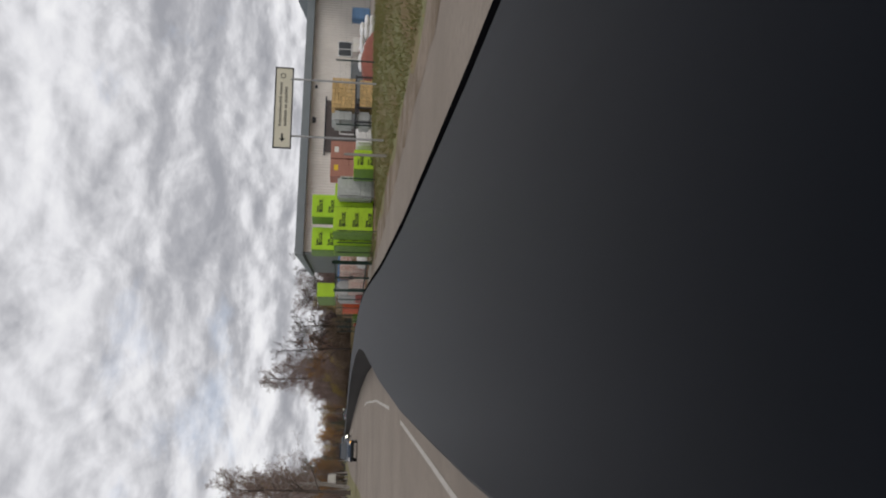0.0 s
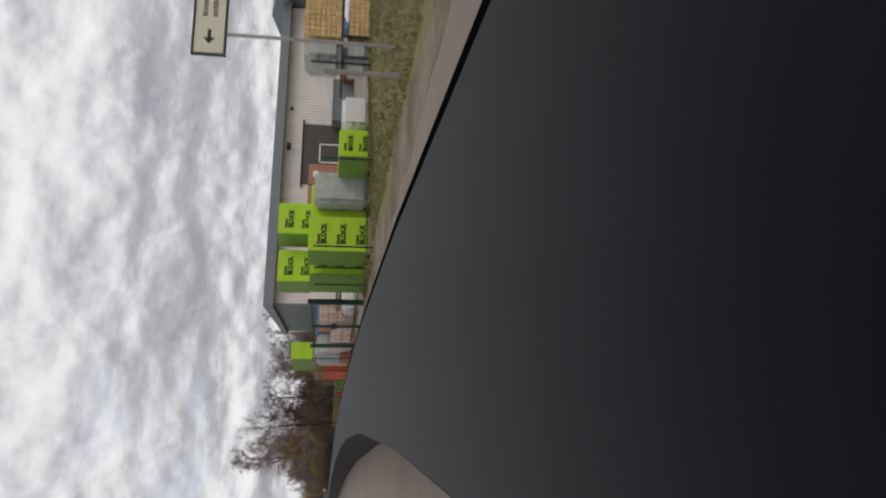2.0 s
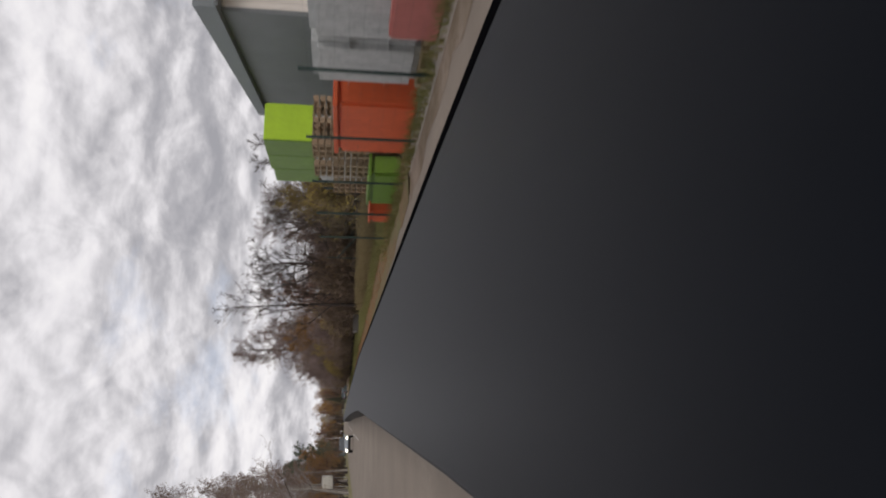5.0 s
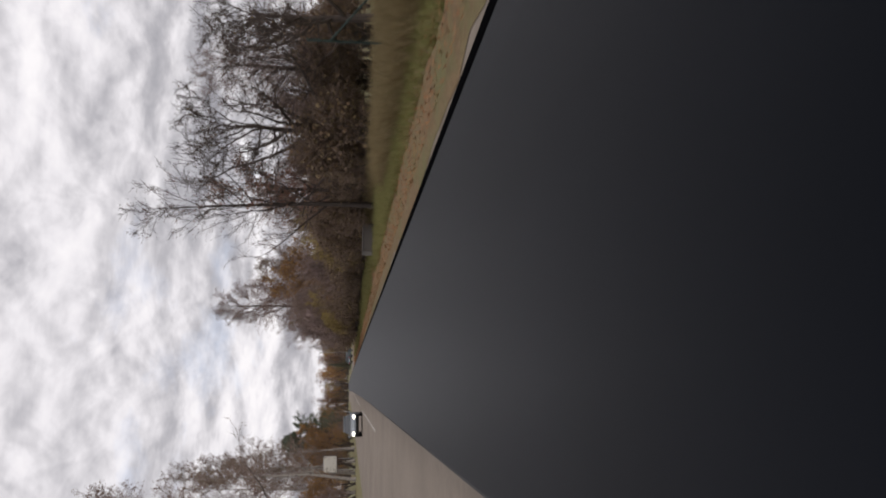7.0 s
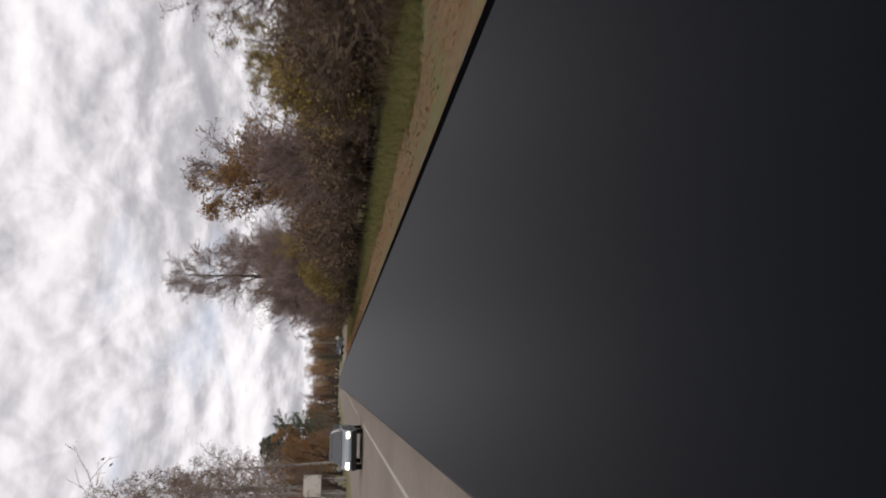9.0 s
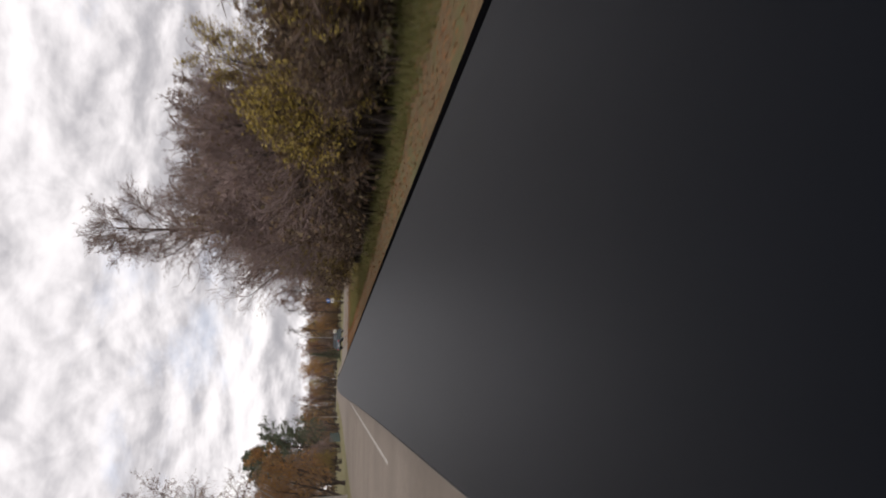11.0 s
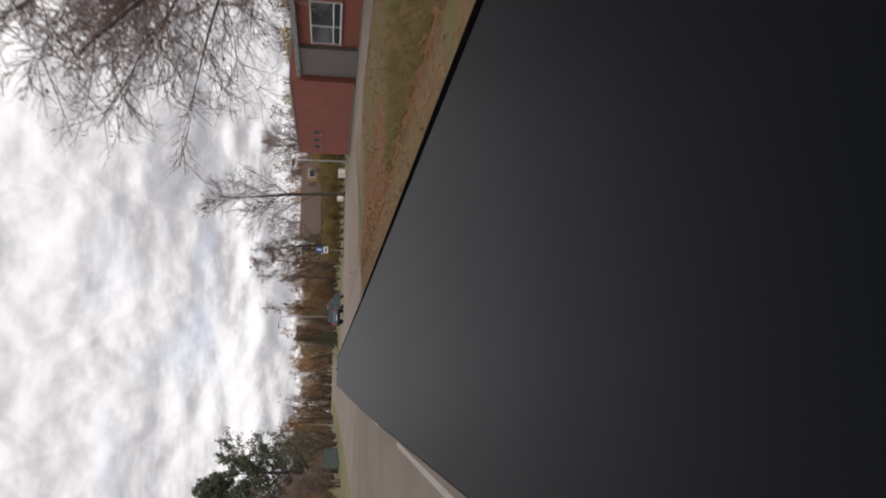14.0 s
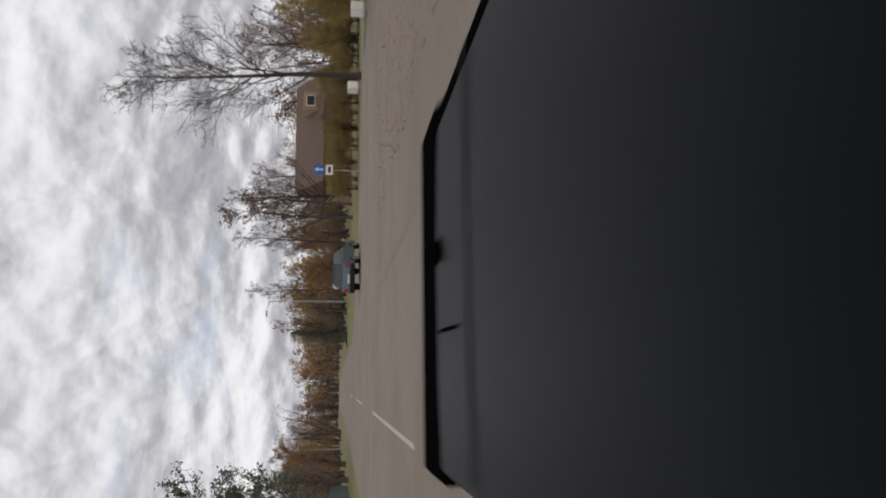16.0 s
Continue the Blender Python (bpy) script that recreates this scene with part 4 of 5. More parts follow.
def window(parent, x0, x1, z0, z1, y, bars=(), facing="y", frame_m=None, transom=None):
    """A window with frame, bars, sill and pane on a wall that faces -y (or -x)."""
    fm = frame_m or M_FRAMEW
    w = 0.07
    fr = Mesh()
    for a0, a1, c0, c1 in ((x0, x1, z0, z0 + w), (x0, x1, z1 - w, z1), (x0, x0 + w, z0 + w, z1 - w), (x1 - w, x1, z0 + w, z1 - w)) + tuple((b - w / 2, b + w / 2, z0 + w, z1 - w) for b in bars) + (((x0 + w, x1 - w, transom - w / 2, transom + w / 2),) if transom else ()):
        fr.box(a0, y - 0.06, c0, a1, y - 0.002, c1)
    pane = Mesh().box(x0 + 0.02, y - 0.03, z0 + 0.02, x1 - 0.02, y - 0.004, z1 - 0.02)
    sill = Mesh().box(x0 - 0.06, y - 0.14, z0 - 0.05, x1 + 0.06, y - 0.002, z0 - 0.003, 0.01)
    if facing == "x":
        for m in (fr, pane, sill):
            m.v = [(p[1], -p[0], p[2]) for p in m.v]
    ob = part("window", fr, fm, parent)
    part("pane", pane, M_PANE, ob)
    part("sill", sill, M_CONC, ob)
    return ob


window(hall, 34.75, 36.3, 1.5, 2.75, BY0 - 0.04, (35.5,))
wl_ = part("wall_lamp", Mesh().box(28.0, BY0 - 0.5, 4.5, 28.4, BY0 - 0.03, 4.72, 0.03), M_DARKST, hall, "dark flood lamp")
part("lamp_lens", Mesh().box(28.05, BY0 - 0.52, 4.4, 28.35, BY0 - 0.2, 4.495), M_PANE, wl_)
part("alarm_box", Mesh().box(31.4, BY0 - 0.18, 4.4, 31.65, BY0 - 0.03, 4.62, 0.02), M_DARKST, hall)

shed = thing("grey_shed", "grey sheet-metal shed with a low roof beside the warehouse", "building")
part("wall", Mesh().box(41.2, 52.0, 0, 62, 64, 5.2), M_GREYWALL, shed)
part("roof", Mesh().add([(40.9, 51.5, 5.2), (62.3, 51.5, 5.2), (62.3, 64.3, 5.2), (40.9, 64.3, 5.2), (40.9, 58, 6.6), (62.3, 58, 6.6)], [(0, 1, 5, 4), (3, 4, 5, 2), (0, 4, 3), (1, 2, 5), (0, 3, 2, 1)]), M_GREYROOF, shed)
window(shed, 43.5, 46.0, 1.2, 2.6, 51.99, (44.75,))
part("cabin", Mesh().box(43.0, 51.2, 2.75, 47.0, 51.99, 3.9, 0.03), M_CREAM, shed, "cream canopy over the window")


# pallet packs: wrapped blocks with printed rows
def pallet(parent, w, d):
    """A wooden pallet: three runners under five boards."""
    base = None
    for k in (1, 0, 2):
        y = 0.06 + k * (d - 0.12) / 2
        m = Mesh().box(0, y - 0.06, 0, w, y + 0.06, 0.10)
        if base is None:
            base = part("pallet", m, M_PALLET, parent, "wooden pallet")
        else:
            part("runner", m, M_PALLET, base)
    for k in range(5):
        x = 0.06 + k * (w - 0.12) / 4
        part("board", Mesh().box(x - 0.055, 0, 0.102, x + 0.055, d, 0.13), M_PALLET, base)


MARK = Mesh()
for k, (w_, h_) in enumerate(((0.05, 0.11), (0.06, 0.085), (0.065, 0.085), (0.065, 0.085))):
    MARK.box(0.085 * k, 0, 0, 0.085 * k + w_, h_, 0.003)
WORD_A = MARK.mesh("maker_mark", M_INK)
DOT = Mesh().box(0, 0, 0, 0.035, 0.004, 0.05).mesh("print_dot", M_INK)
WORD_B = text_mesh("pack_word_large", "BLOCK", 0.215, M_INK, 0.009)


def pack(name, x, y, z, w, d, h, rows, label, group="wrapped block packs", front=None, side=None, words=True, pal=True, turn=0):
    ob = thing(name, label, "building blocks", (x, y, z), turn, group)
    z0 = 0.0
    if pal:
        pallet(ob, w, d)
        z0 = 0.134
    body = Mesh().box(0, 0, z0, w, d, h, 0.11 if front in (M_GREYWRAP, M_WHITEWRAP) else 0.035)
    b = part("film_wrap", body, front or M_LIME, ob, smooth=False)
    # road-facing narrow side: thin darker sheet with shade put into its colour
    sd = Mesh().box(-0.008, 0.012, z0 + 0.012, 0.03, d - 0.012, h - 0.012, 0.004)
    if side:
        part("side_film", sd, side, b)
    film = Mesh()
    rnd = random.Random(int(x * 100 + y * 10 + z))
    for k in range(2):
        zz_ = z0 + (h - z0) * (k + 1) / 3 + rnd.uniform(-0.06, 0.06)
        film.box(0.004, -0.0025, zz_, w + 0.0025, d + 0.0025, zz_ + 0.012)
    part("strap", film, front or M_LIME, b)
    if words:
        step = (h - z0) / rows
        for r in range(rows):
            zb = z0 + step * r + step * 0.12
            for nm, me, dz, dx in (("print", WORD_B, 0.0, 0.24), ("print", WORD_A, 0.205, 0.24)):
                t = part(nm, me, None, b)
                t.matrix_basis = pose(w * dx * 0.9, -0.018, zb + dz * 0.85, 90, 0, 0)
                t.scale = (w / 1.25,) * 3
            for k in range(6):
                q = part("print", DOT, None, b)
                q.location = (w * (0.25 + 0.1 * k), -0.018, zb - step * 0.07)
    return ob


LG = "lime-green wrapped block pack with black print"
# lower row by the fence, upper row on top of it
pack("block_pack", 10.35, 32.5, 0.0, 1.28, 1.25, 2.03, 3, LG + " on a pallet", side=M_LIMESHADE_BIN)
pack("block_pack", 10.12, 34.05, 0.0, 1.25, 1.9, 1.98, 3, LG + " on a pallet", side=M_LIMESHADE_BIN)
pack("block_pack", 11.75, 32.9, 0.0, 1.25, 1.2, 2.0, 3, LG + " behind the fence", side=M_LIMESHADE_BIN)
pack("block_pack", 11.7, 34.4, 0.0, 1.25, 1.3, 1.98, 3, LG + " behind the fence", side=M_LIMESHADE_BIN)
pack("block_pack", 10.1, 34.85, 1.99, 1.22, 1.15, 1.14, 2, LG + " stacked on another pack", side=M_LIMESHADE_BIN, pal=False)
pack("block_pack", 11.6, 34.1, 1.99, 1.22, 1.15, 1.16, 2, LG + " stacked on another pack", side=M_LIMESHADE_BIN, pal=False)
pack("block_pack", 12.8, 30.55, 0.07, 1.0, 1.45, 1.06, 2, LG + " beside grey packs", side=M_LIMESHADE_BIN)
# further goods along the fence
GW = "pack wrapped in translucent grey film on a pallet"
pack("film_pack", 11.98, 32.1, 0.0, 1.12, 0.76, 1.88, 1, GW, "yard goods", M_GREYWRAP, None, False)
pack("film_pack", 14.22, 30.9, 0.06, 1.1, 1.1, 1.0, 1, "pack wrapped in white film on a pallet", "yard goods", M_WHITEWRAP, None, False)
for z, h in ((0.50, 0.62), (1.185, 0.88)):
    pack("film_pack", 12.56, 25.3, z, 0.54, 0.9, h, 1, "pack wrapped in grey film beside the timber", "yard goods", M_GREYWRAP, None, False, False)
for x, lm in ((20.5, M_YELLOW), (22.0, M_CABINET)):
    pack("brick_pack", x, 50.5, 0.0, 1.44, 1.4, 1.43, 1, "film-wrapped pack of red bricks on a pallet", "yard goods", M_PINK, None, False)
    up = pack("brick_pack", x, 50.5, 1.435, 1.44, 1.4, 1.4, 1, "film-wrapped pack of red bricks stacked on another", "yard goods", M_PINK, None, False, False)
    part("label", Mesh().box(0.5, -0.014, 0.8, 0.95, -0.010, 1.12), lm, up, "paper label")


def timber_stack(x, y, z, w, d, h, label):
    ob = thing("timber_stack", label, "timber", (x, y, z))
    n = max(3, int(w / 0.15))
    for r in range(int(h / 0.13)):
        for k in range(n):
            part("board", Mesh().box(k * w / n + 0.008, 0, r * 0.13 + 0.004, (k + 1) * w / n - 0.008, d, r * 0.13 + 0.122), M_WOOD, ob)
    return ob


timber_stack(13.15, 25.25, 1.182, 1.3, 1.6, 0.92, "stack of fresh yellow timber boards on a rack")
timber_stack(13.2, 25.25, 0.48, 1.2, 1.6, 0.62, "stack of fresh yellow timber boards on the ground")
rack = thing("storage_rack", "dark steel storage rack holding timber", "rack", (12.5, 25.2, 0.42))
for x in (0.04, 0.66, 2.0):
    part("upright", Mesh().box(x - 0.025, -0.03, 0, x + 0.025, 0.03, 0.70), M_DARKST, rack)
part("shelf", Mesh().box(0, -0.02, 0.702, 2.06, 1.7, 0.758), M_DARKST, rack)
tarp = Mesh()
rr = random.Random(4)
for j in range(9):
    for i in range(15):
        u, v = i / 14, j / 8
        tarp.v.append((u * 2.7, v * 1.4, max(0.0, 0.52 * (math.sin(math.pi * u) ** 0.5) * (math.sin(math.pi * v) ** 0.5) + rr.uniform(-0.04, 0.04)) if 0 < i < 14 and 0 < j < 8 else -0.06))
for j in range(8):
    for i in range(14):
        k = j * 15 + i
        tarp.f.append((k, k + 1, k + 16, k + 15))
solid("tarpaulin", tarp, M_REDT, "dark red tarpaulin draped over a low mound", "tarpaulin", (14.4, 25.6, 0.46), smooth=True)


def sack(m, x, y, z, turn, rnd):
    """One filled sack lying flat: a squashed, slightly sagging cushion."""
    bm = bmesh.new()
    bmesh.ops.create_uvsphere(bm, u_segments=14, v_segments=8, radius=1.0)
    for v in bm.verts:
        c = v.co
        v.co = Vector((math.copysign(abs(c.x) ** 0.6, c.x) * 0.44, math.copysign(abs(c.y) ** 0.6, c.y) * 0.30, c.z * 0.125 + rnd.uniform(-0.012, 0.012)))
    bm.transform(pose(x, y, z, rnd.uniform(-4, 4), rnd.uniform(-4, 4), turn))
    return m.bm(bm)


rr = random.Random(14)
for px, py in ((17.4, 29.6), (18.6, 29.9), (19.8, 30.2)):
    pile = thing("sack_pile", "heap of pale filled sacks lying on one another", "sacks", (px, py, bank_z(px, py) + 0.02), rr.uniform(-15, 15), "yard goods")
    for lay in range(4):
        for k in range(2 if lay < 3 else 1):
            part("sack", sack(Mesh(), 0.5 + (k - 0.5) * 0.92 * (lay < 3) + rr.uniform(-0.06, 0.06), 0.3 + rr.uniform(-0.05, 0.05), 0.12 + 0.215 * lay, rr.uniform(-12, 12), rr), M_WHITEWRAP, pile, smooth=True)
blue = thing("blue_container", "blue plastic container in the yard", "container", (36.5, 53.6, 0))
part("tub", Mesh().box(0, 0, 0, 1.2, 0.8, 1.5, 0.08), M_BLUE, blue)
part("lid", Mesh().box(-0.04, -0.04, 1.505, 1.24, 0.84, 1.58, 0.03), M_BLUE, blue)
chest = thing("storage_chest", "long grey metal storage chest against the warehouse wall", "chest", (29.9, 55.6, 0))
part("body", Mesh().box(0, 0, 0.05, 3.6, 1.0, 1.42, 0.03), M_GREYWALL, chest)
part("lid", Mesh().box(-0.04, -0.05, 1.424, 3.64, 1.04, 1.55, 0.03), M_GREYROOF, chest)
for x in (0.9, 1.8, 2.7):
    part("rib", Mesh().box(x - 0.03, -0.03, 0.08, x + 0.03, -0.002, 1.4), M_GREYROOF, chest)
rc = thing("red_crate", "red plastic crate by the warehouse wall", "crate", (33.1, 54.5, 0))
part("tub", Mesh().box(0, 0, 0, 2.3, 1.0, 0.78, 0.04), M_REDT, rc)
part("rim", Mesh().box(-0.03, -0.03, 0.783, 2.33, 1.03, 0.86, 0.02), M_REDT, rc)
wc = thing("white_carton", "white cardboard carton standing on a red crate", "carton", (33.9, 54.6, 0.865))
part("box", Mesh().box(0, 0, 0, 1.4, 0.8, 0.58, 0.02), M_CABINET, wc)
part("tape", Mesh().box(0.66, -0.004, 0.05, 0.74, -0.001, 0.55), M_BOARD, wc)


# cartons with round red marks behind the gate
def ring(cx, cz, r, y, wide=0.035, n=16):
    m = Mesh()
    for k in range(n):
        a0 = 2 * math.pi * k / n
        for rr_ in (r - wide, r):
            m.v.append((cx + rr_ * math.cos(a0), y, cz + rr_ * math.sin(a0)))
    for k in range(n):
        a, b = 2 * k, 2 * ((k + 1) % n)
        m.f.append((a, b, b + 1, a + 1))
    return m


def carton_stack(x, y, z, w, d, h, rows, label):
    ob = thing("carton_stack", label, "cartons", (x, y, z), 0, "printed cartons")
    pallet(ob, w, d)
    for r in range(rows):
        z0, z1 = 0.134 + (h - 0.134) * r / rows, 0.134 + (h - 0.134) * (r + 1) / rows
        c = part("carton_layer", Mesh().box(0, 0, z0 + 0.004, w, d, z1 - 0.004, 0.02), M_CARD, ob)
        zc = (z0 + z1) / 2
        for k in (0.22, 0.72):
            part("print", ring(w * k, zc, 0.14, -0.006), M_REDP, c)
            for q in range(4):
                part("print", Mesh().box(w * k - 0.18 + q * 0.1, -0.006, zc - 0.26, w * k - 0.12 + q * 0.1, -0.003, zc - 0.2), M_REDP, c)
        left = ring(d * 0.5, zc, 0.16, 0)
        left.v = [(-0.006, p[0], p[2]) for p in left.v]
        part("print", left, M_REDP, c)
        for q in range(4):
            part("print", Mesh().box(-0.006, d * 0.22 + q * d * 0.15, zc - 0.3, -0.003, d * 0.3 + q * d * 0.15, zc - 0.22), M_REDP, c)
    return ob


CS = "stack of pinkish printed cartons with red ring marks"
carton_stack(11.16, 43.25, 0, 1.1, 1.2, 1.75, 4, CS)
carton_stack(10.2, 43.6, 0, 1.12, 1.2, 1.15, 2, "low " + CS)
pack("film_pack", 11.45, 45.3, 0, 0.75, 1.1, 1.8, 1, "pack under mauve-brown film on a pallet", "yard goods", M_PINK, None, False)
pack("film_pack", 11.6, 47.0, 0, 1.7, 1.1, 1.95, 1, "pack wrapped in blue film on a pallet", "yard goods", M_BLUE, None, False)
for k, (x, z, h) in enumerate(((12.85, 0, 0.95), (14.1, 0, 0.95), (12.85, 0.955, 0.8), (14.1, 0.955, 0.8))):
    bp = pack("brick_pack", x, 41.5, z, 1.2, 1.2, h, 1, "film-wrapped pack of red bricks with a yellow label", "yard goods", M_PINK, None, False, z == 0)
    part("label", Mesh().box(0.42, -0.014, h - 0.5, 0.78, -0.010, h - 0.26), M_YELLOW, bp, "yellow paper label")
pack("film_pack", 10.95, 40.8, 0, 1.4, 0.9, 0.75, 1, "pallet of bagged goods in torn pale film", "yard goods", M_WHITEWRAP, None, False)
pack("film_pack", 10.42, 45.4, 0, 0.9, 1.3, 1.2, 1, "pack of brown cartons behind the fence", "yard goods", M_CARD, None, False)
for k, y in enumerate((46.9, 48.4)):
    pack("film_pack", 10.42 + 0.04 * k, y, 0, 1.1, 1.3, 1.88, 1, GW, "yard goods", M_GREYWRAP, None, False)
pack("film_pack", 10.08, 46.2, 0, 0.28, 1.3, 0.72, 1, "red wrapped pack leaning by the fence", "yard goods", M_REDP, None, False, False)
for k, (x, y, h) in enumerate(((12.85, 58.3, 2.3), (12.9, 59.65, 2.3), (12.95, 61.0, 2.25))):
    pack("film_pack", x, y, 0, 1.2, 1.2, h, 1, GW, "yard goods", M_GREYWRAP, None, False)
    pack("block_pack", x, y, h + 0.005, 1.2, 1.2, 1.45, 2, "lime-green wrapped block pack stacked on a grey pack", side=M_LIMESHADE_BIN, pal=False, words=False)
oc = thing("orange_bin", "orange plastic storage bin behind the fence", "bin", (10.3, 50.2, 0))
part("tub", Mesh().box(0, 0, 0, 0.75, 2.3, 1.45, 0.06), M_ORANGE, oc)
part("rim", Mesh().box(-0.04, -0.04, 1.455, 0.79, 2.34, 1.55, 0.02), M_ORANGE, oc)
gb = thing("green_bin", "green plastic storage bin behind the fence", "bin", (10.2, 53.6, 0))
part("tub", Mesh().box(0, 0, 0, 0.5, 2.2, 0.7, 0.06), M_LIMESHADE_BIN, gb)
part("rim", Mesh().box(-0.03, -0.03, 0.705, 0.53, 2.23, 0.77, 0.02), M_LIMESHADE_BIN, gb)
ob2 = thing("orange_bin", "small orange plastic bin behind the fence", "bin", (10.2, 56.6, 0))
part("tub", Mesh().box(0, 0, 0, 0.5, 0.9, 0.6, 0.06), M_ORANGE, ob2)
part("rim", Mesh().box(-0.03, -0.03, 0.605, 0.53, 0.93, 0.66, 0.02), M_ORANGE, ob2)


def crate_stack(x, y, n, label):
    ob = thing("pallet_stack", label, "pallets", (x, y, 0), 0, "empty pallets")
    for k in range(n):
        z = k * 0.15
        m = Mesh()
        for q in range(3):
            m.box(0, q * 0.34 - 0.0, z, 1.2, q * 0.34 + 0.1, z + 0.02)
        for q in range(3):
            for r in range(3):
                m.box(q * 0.53, r * 0.34, z + 0.02, q * 0.53 + 0.14, r * 0.34 + 0.1, z + 0.1)
        for q in range(6):
            m.box(q * 0.22, 0, z + 0.1, q * 0.22 + 0.1, 0.8, z + 0.122)
        part("pallet", m, M_PALLET, ob)
    return ob


crate_stack(10.8, 53.4, 14, "tall stack of empty wooden pallets")
crate_stack(10.8, 54.7, 14, "tall stack of empty wooden pallets")
crate_stack(10.85, 56.1, 11, "stack of empty wooden pallets")
crate_stack(11.55, 42.1, 7, "low stack of empty wooden pallets behind the gate")


# fence, gate
def fence_run(pts, height, label, post_r=0.023, gap=0.2, first=0):
    ob = thing("wire_fence", label, "fence")
    for (x0, y0), (x1, y1) in zip(pts, pts[1:]):
        w = Mesh()
        L = math.hypot(x1 - x0, y1 - y0)
        for k in range(int(height / gap) + 1):
            z = 0.08 + k * gap
            w.tube([(x0, y0, z + bank_z(x0, y0)), (x1, y1, z + bank_z(x1, y1))], [0.0012, 0.0012], 3, cap=False)
        for k in range(1, int(L / 0.12)):
            u = k * 0.12 / L
            zb = bank_z(x0, y0) * (1 - u) + bank_z(x1, y1) * u
            w.tube([(x0 + (x1 - x0) * u, y0 + (y1 - y0) * u, zb + 0.06), (x0 + (x1 - x0) * u, y0 + (y1 - y0) * u, zb + height)], [0.0009, 0.0009], 3, cap=False)
        part("mesh_panel", w, M_GREENST, ob)
    for x, y in pts[first:]:
        part("post", Mesh().box(x - post_r, y - post_r, bank_z(x, y) - 0.05, x + post_r, y + post_r, bank_z(x, y) + height + 0.08, 0.006), M_GREENST, ob)
    return ob


fence_run([(9.97, 36.55), (9.95, 34.6), (9.95, 32.9), (9.97, 31.1)], 1.75, "dark green wire mesh fence along the yard")
fence_run([(10.06, 31.0), (11.3, 28.0), (12.5, 25.4), (13.95, 23.1), (15.4, 20.8), (16.9, 18.4), (18.4, 16.0)], 1.36, "dark green wire mesh fence on the grass bank", first=1)
fence_run([(10.07, 43.85), (9.92, 45.6), (9.86, 48.1), (9.86, 50.7), (9.9, 53.3), (9.95, 55.9), (10.0, 58.5), (12.2, 60.6), (14.4, 62.6)], 1.95, "dark green wire mesh fence beyond the gate")
fence_run([(13.5, 76.3), (15.5, 75.2), (17.6, 74.2), (19.7, 73.2)], 2.2, "green wire mesh fence among shrubs")
brace = thing("fence_brace", "slanting green steel brace of the corner fence post", "brace")
part("strut", Mesh().rod((13.5, 76.24, 1.7), (15.2, 75.3, 0.0), 0.025), M_GREENST, brace)
gate = thing("yard_gate", "long dark green steel gate with wire mesh infill", "gate")
GA, GM, GB = (9.98, 36.7), (10.0, 40.1), (10.08, 43.7)
for (x, y), hw, ht in ((GA, 0.09, 2.1), (GM, 0.05, 2.0), (GB, 0.08, 2.12)):
    part("post", Mesh().box(x - hw, y - hw, -0.02, x + hw, y + hw, ht, 0.01), M_GREENST, gate)
for p, q in ((GA, GM), (GM, GB)):
    for z in (0.28, 1.96):
        part("rail", Mesh().tube([(p[0], p[1], z), (q[0], q[1], z)], [0.045, 0.045], 4), M_GREENST, gate)
    w = Mesh()
    L = math.hypot(q[0] - p[0], q[1] - p[1])
    for k in range(9):
        z = 0.38 + k * 0.19
        w.tube([(p[0], p[1], z), (q[0], q[1], z)], [0.005, 0.005], 3, cap=False)
    for k in range(1, int(L / 0.2)):
        u = k * 0.2 / L
        w.tube([(p[0] + (q[0] - p[0]) * u, p[1] + (q[1] - p[1]) * u, 0.28), (p[0] + (q[0] - p[0]) * u, p[1] + (q[1] - p[1]) * u, 1.96)], [0.004, 0.004], 3, cap=False)
    part("mesh_infill", w, M_GREENST, gate)
part("lock_box", Mesh().box(GM[0] - 0.1, GM[1] - 0.12, 0.95, GM[0] + 0.1, GM[1] + 0.12, 1.2, 0.02), M_DARKST, gate)

# the advertising board on two posts
sb = thing("sign_board", "cream sign board with dark lettering on two grey posts", "sign")
for x, y in ((10.12, 21.6), (11.95, 21.15)):
    part("post", Mesh().rod((x, y, -0.1), (x, y, 3.3), 0.035), M_STEEL, sb)
ang = math.degrees(math.atan2(-0.42, 2.6))
board = part("panel", Mesh().box(0, -0.03, 0, 2.68, 0.03, 0.52, 0.008), M_BOARD, sb)
board.matrix_basis = pose(9.72, 21.66, 3.26, 0, 0, ang)
edge = Mesh()
for x0, x1, z0, z1 in ((-0.03, 2.71, -0.035, -0.002), (-0.03, 2.71, 0.522, 0.555), (-0.03, -0.002, -0.002, 0.522), (2.682, 2.71, -0.002, 0.522)):
    edge.box(x0, -0.045, z0, x1, 0.035, z1)
part("frame", edge, M_DARKST, board, "dark frame")
letters = Mesh()
rr = random.Random(6)
for z, x0, x1 in ((0.31, 0.72, 2.2), (0.14, 0.72, 2.05)):
    x = x0
    while x < x1:
        w = rr.uniform(0.03, 0.06)
        letters.box(x, -0.036, z, x + w, -0.031, z + rr.uniform(0.065, 0.09))
        x += w + (0.02 if rr.random() > 0.16 else 0.07)
part("print", letters, M_INKG, board)
part("print", Mesh().add([(0.18, -0.036, 0.26), (0.30, -0.036, 0.36), (0.30, -0.036, 0.29), (0.46, -0.036, 0.29), (0.46, -0.036, 0.23), (0.30, -0.036, 0.23), (0.30, -0.036, 0.16)], [(0, 2, 1), (0, 5, 2), (0, 6, 5), (2, 5, 4, 3)]), M_INK, board, "black arrow")
part("emblem", ring(2.42, 0.3, 0.09, -0.036, 0.03), M_INKG, board)
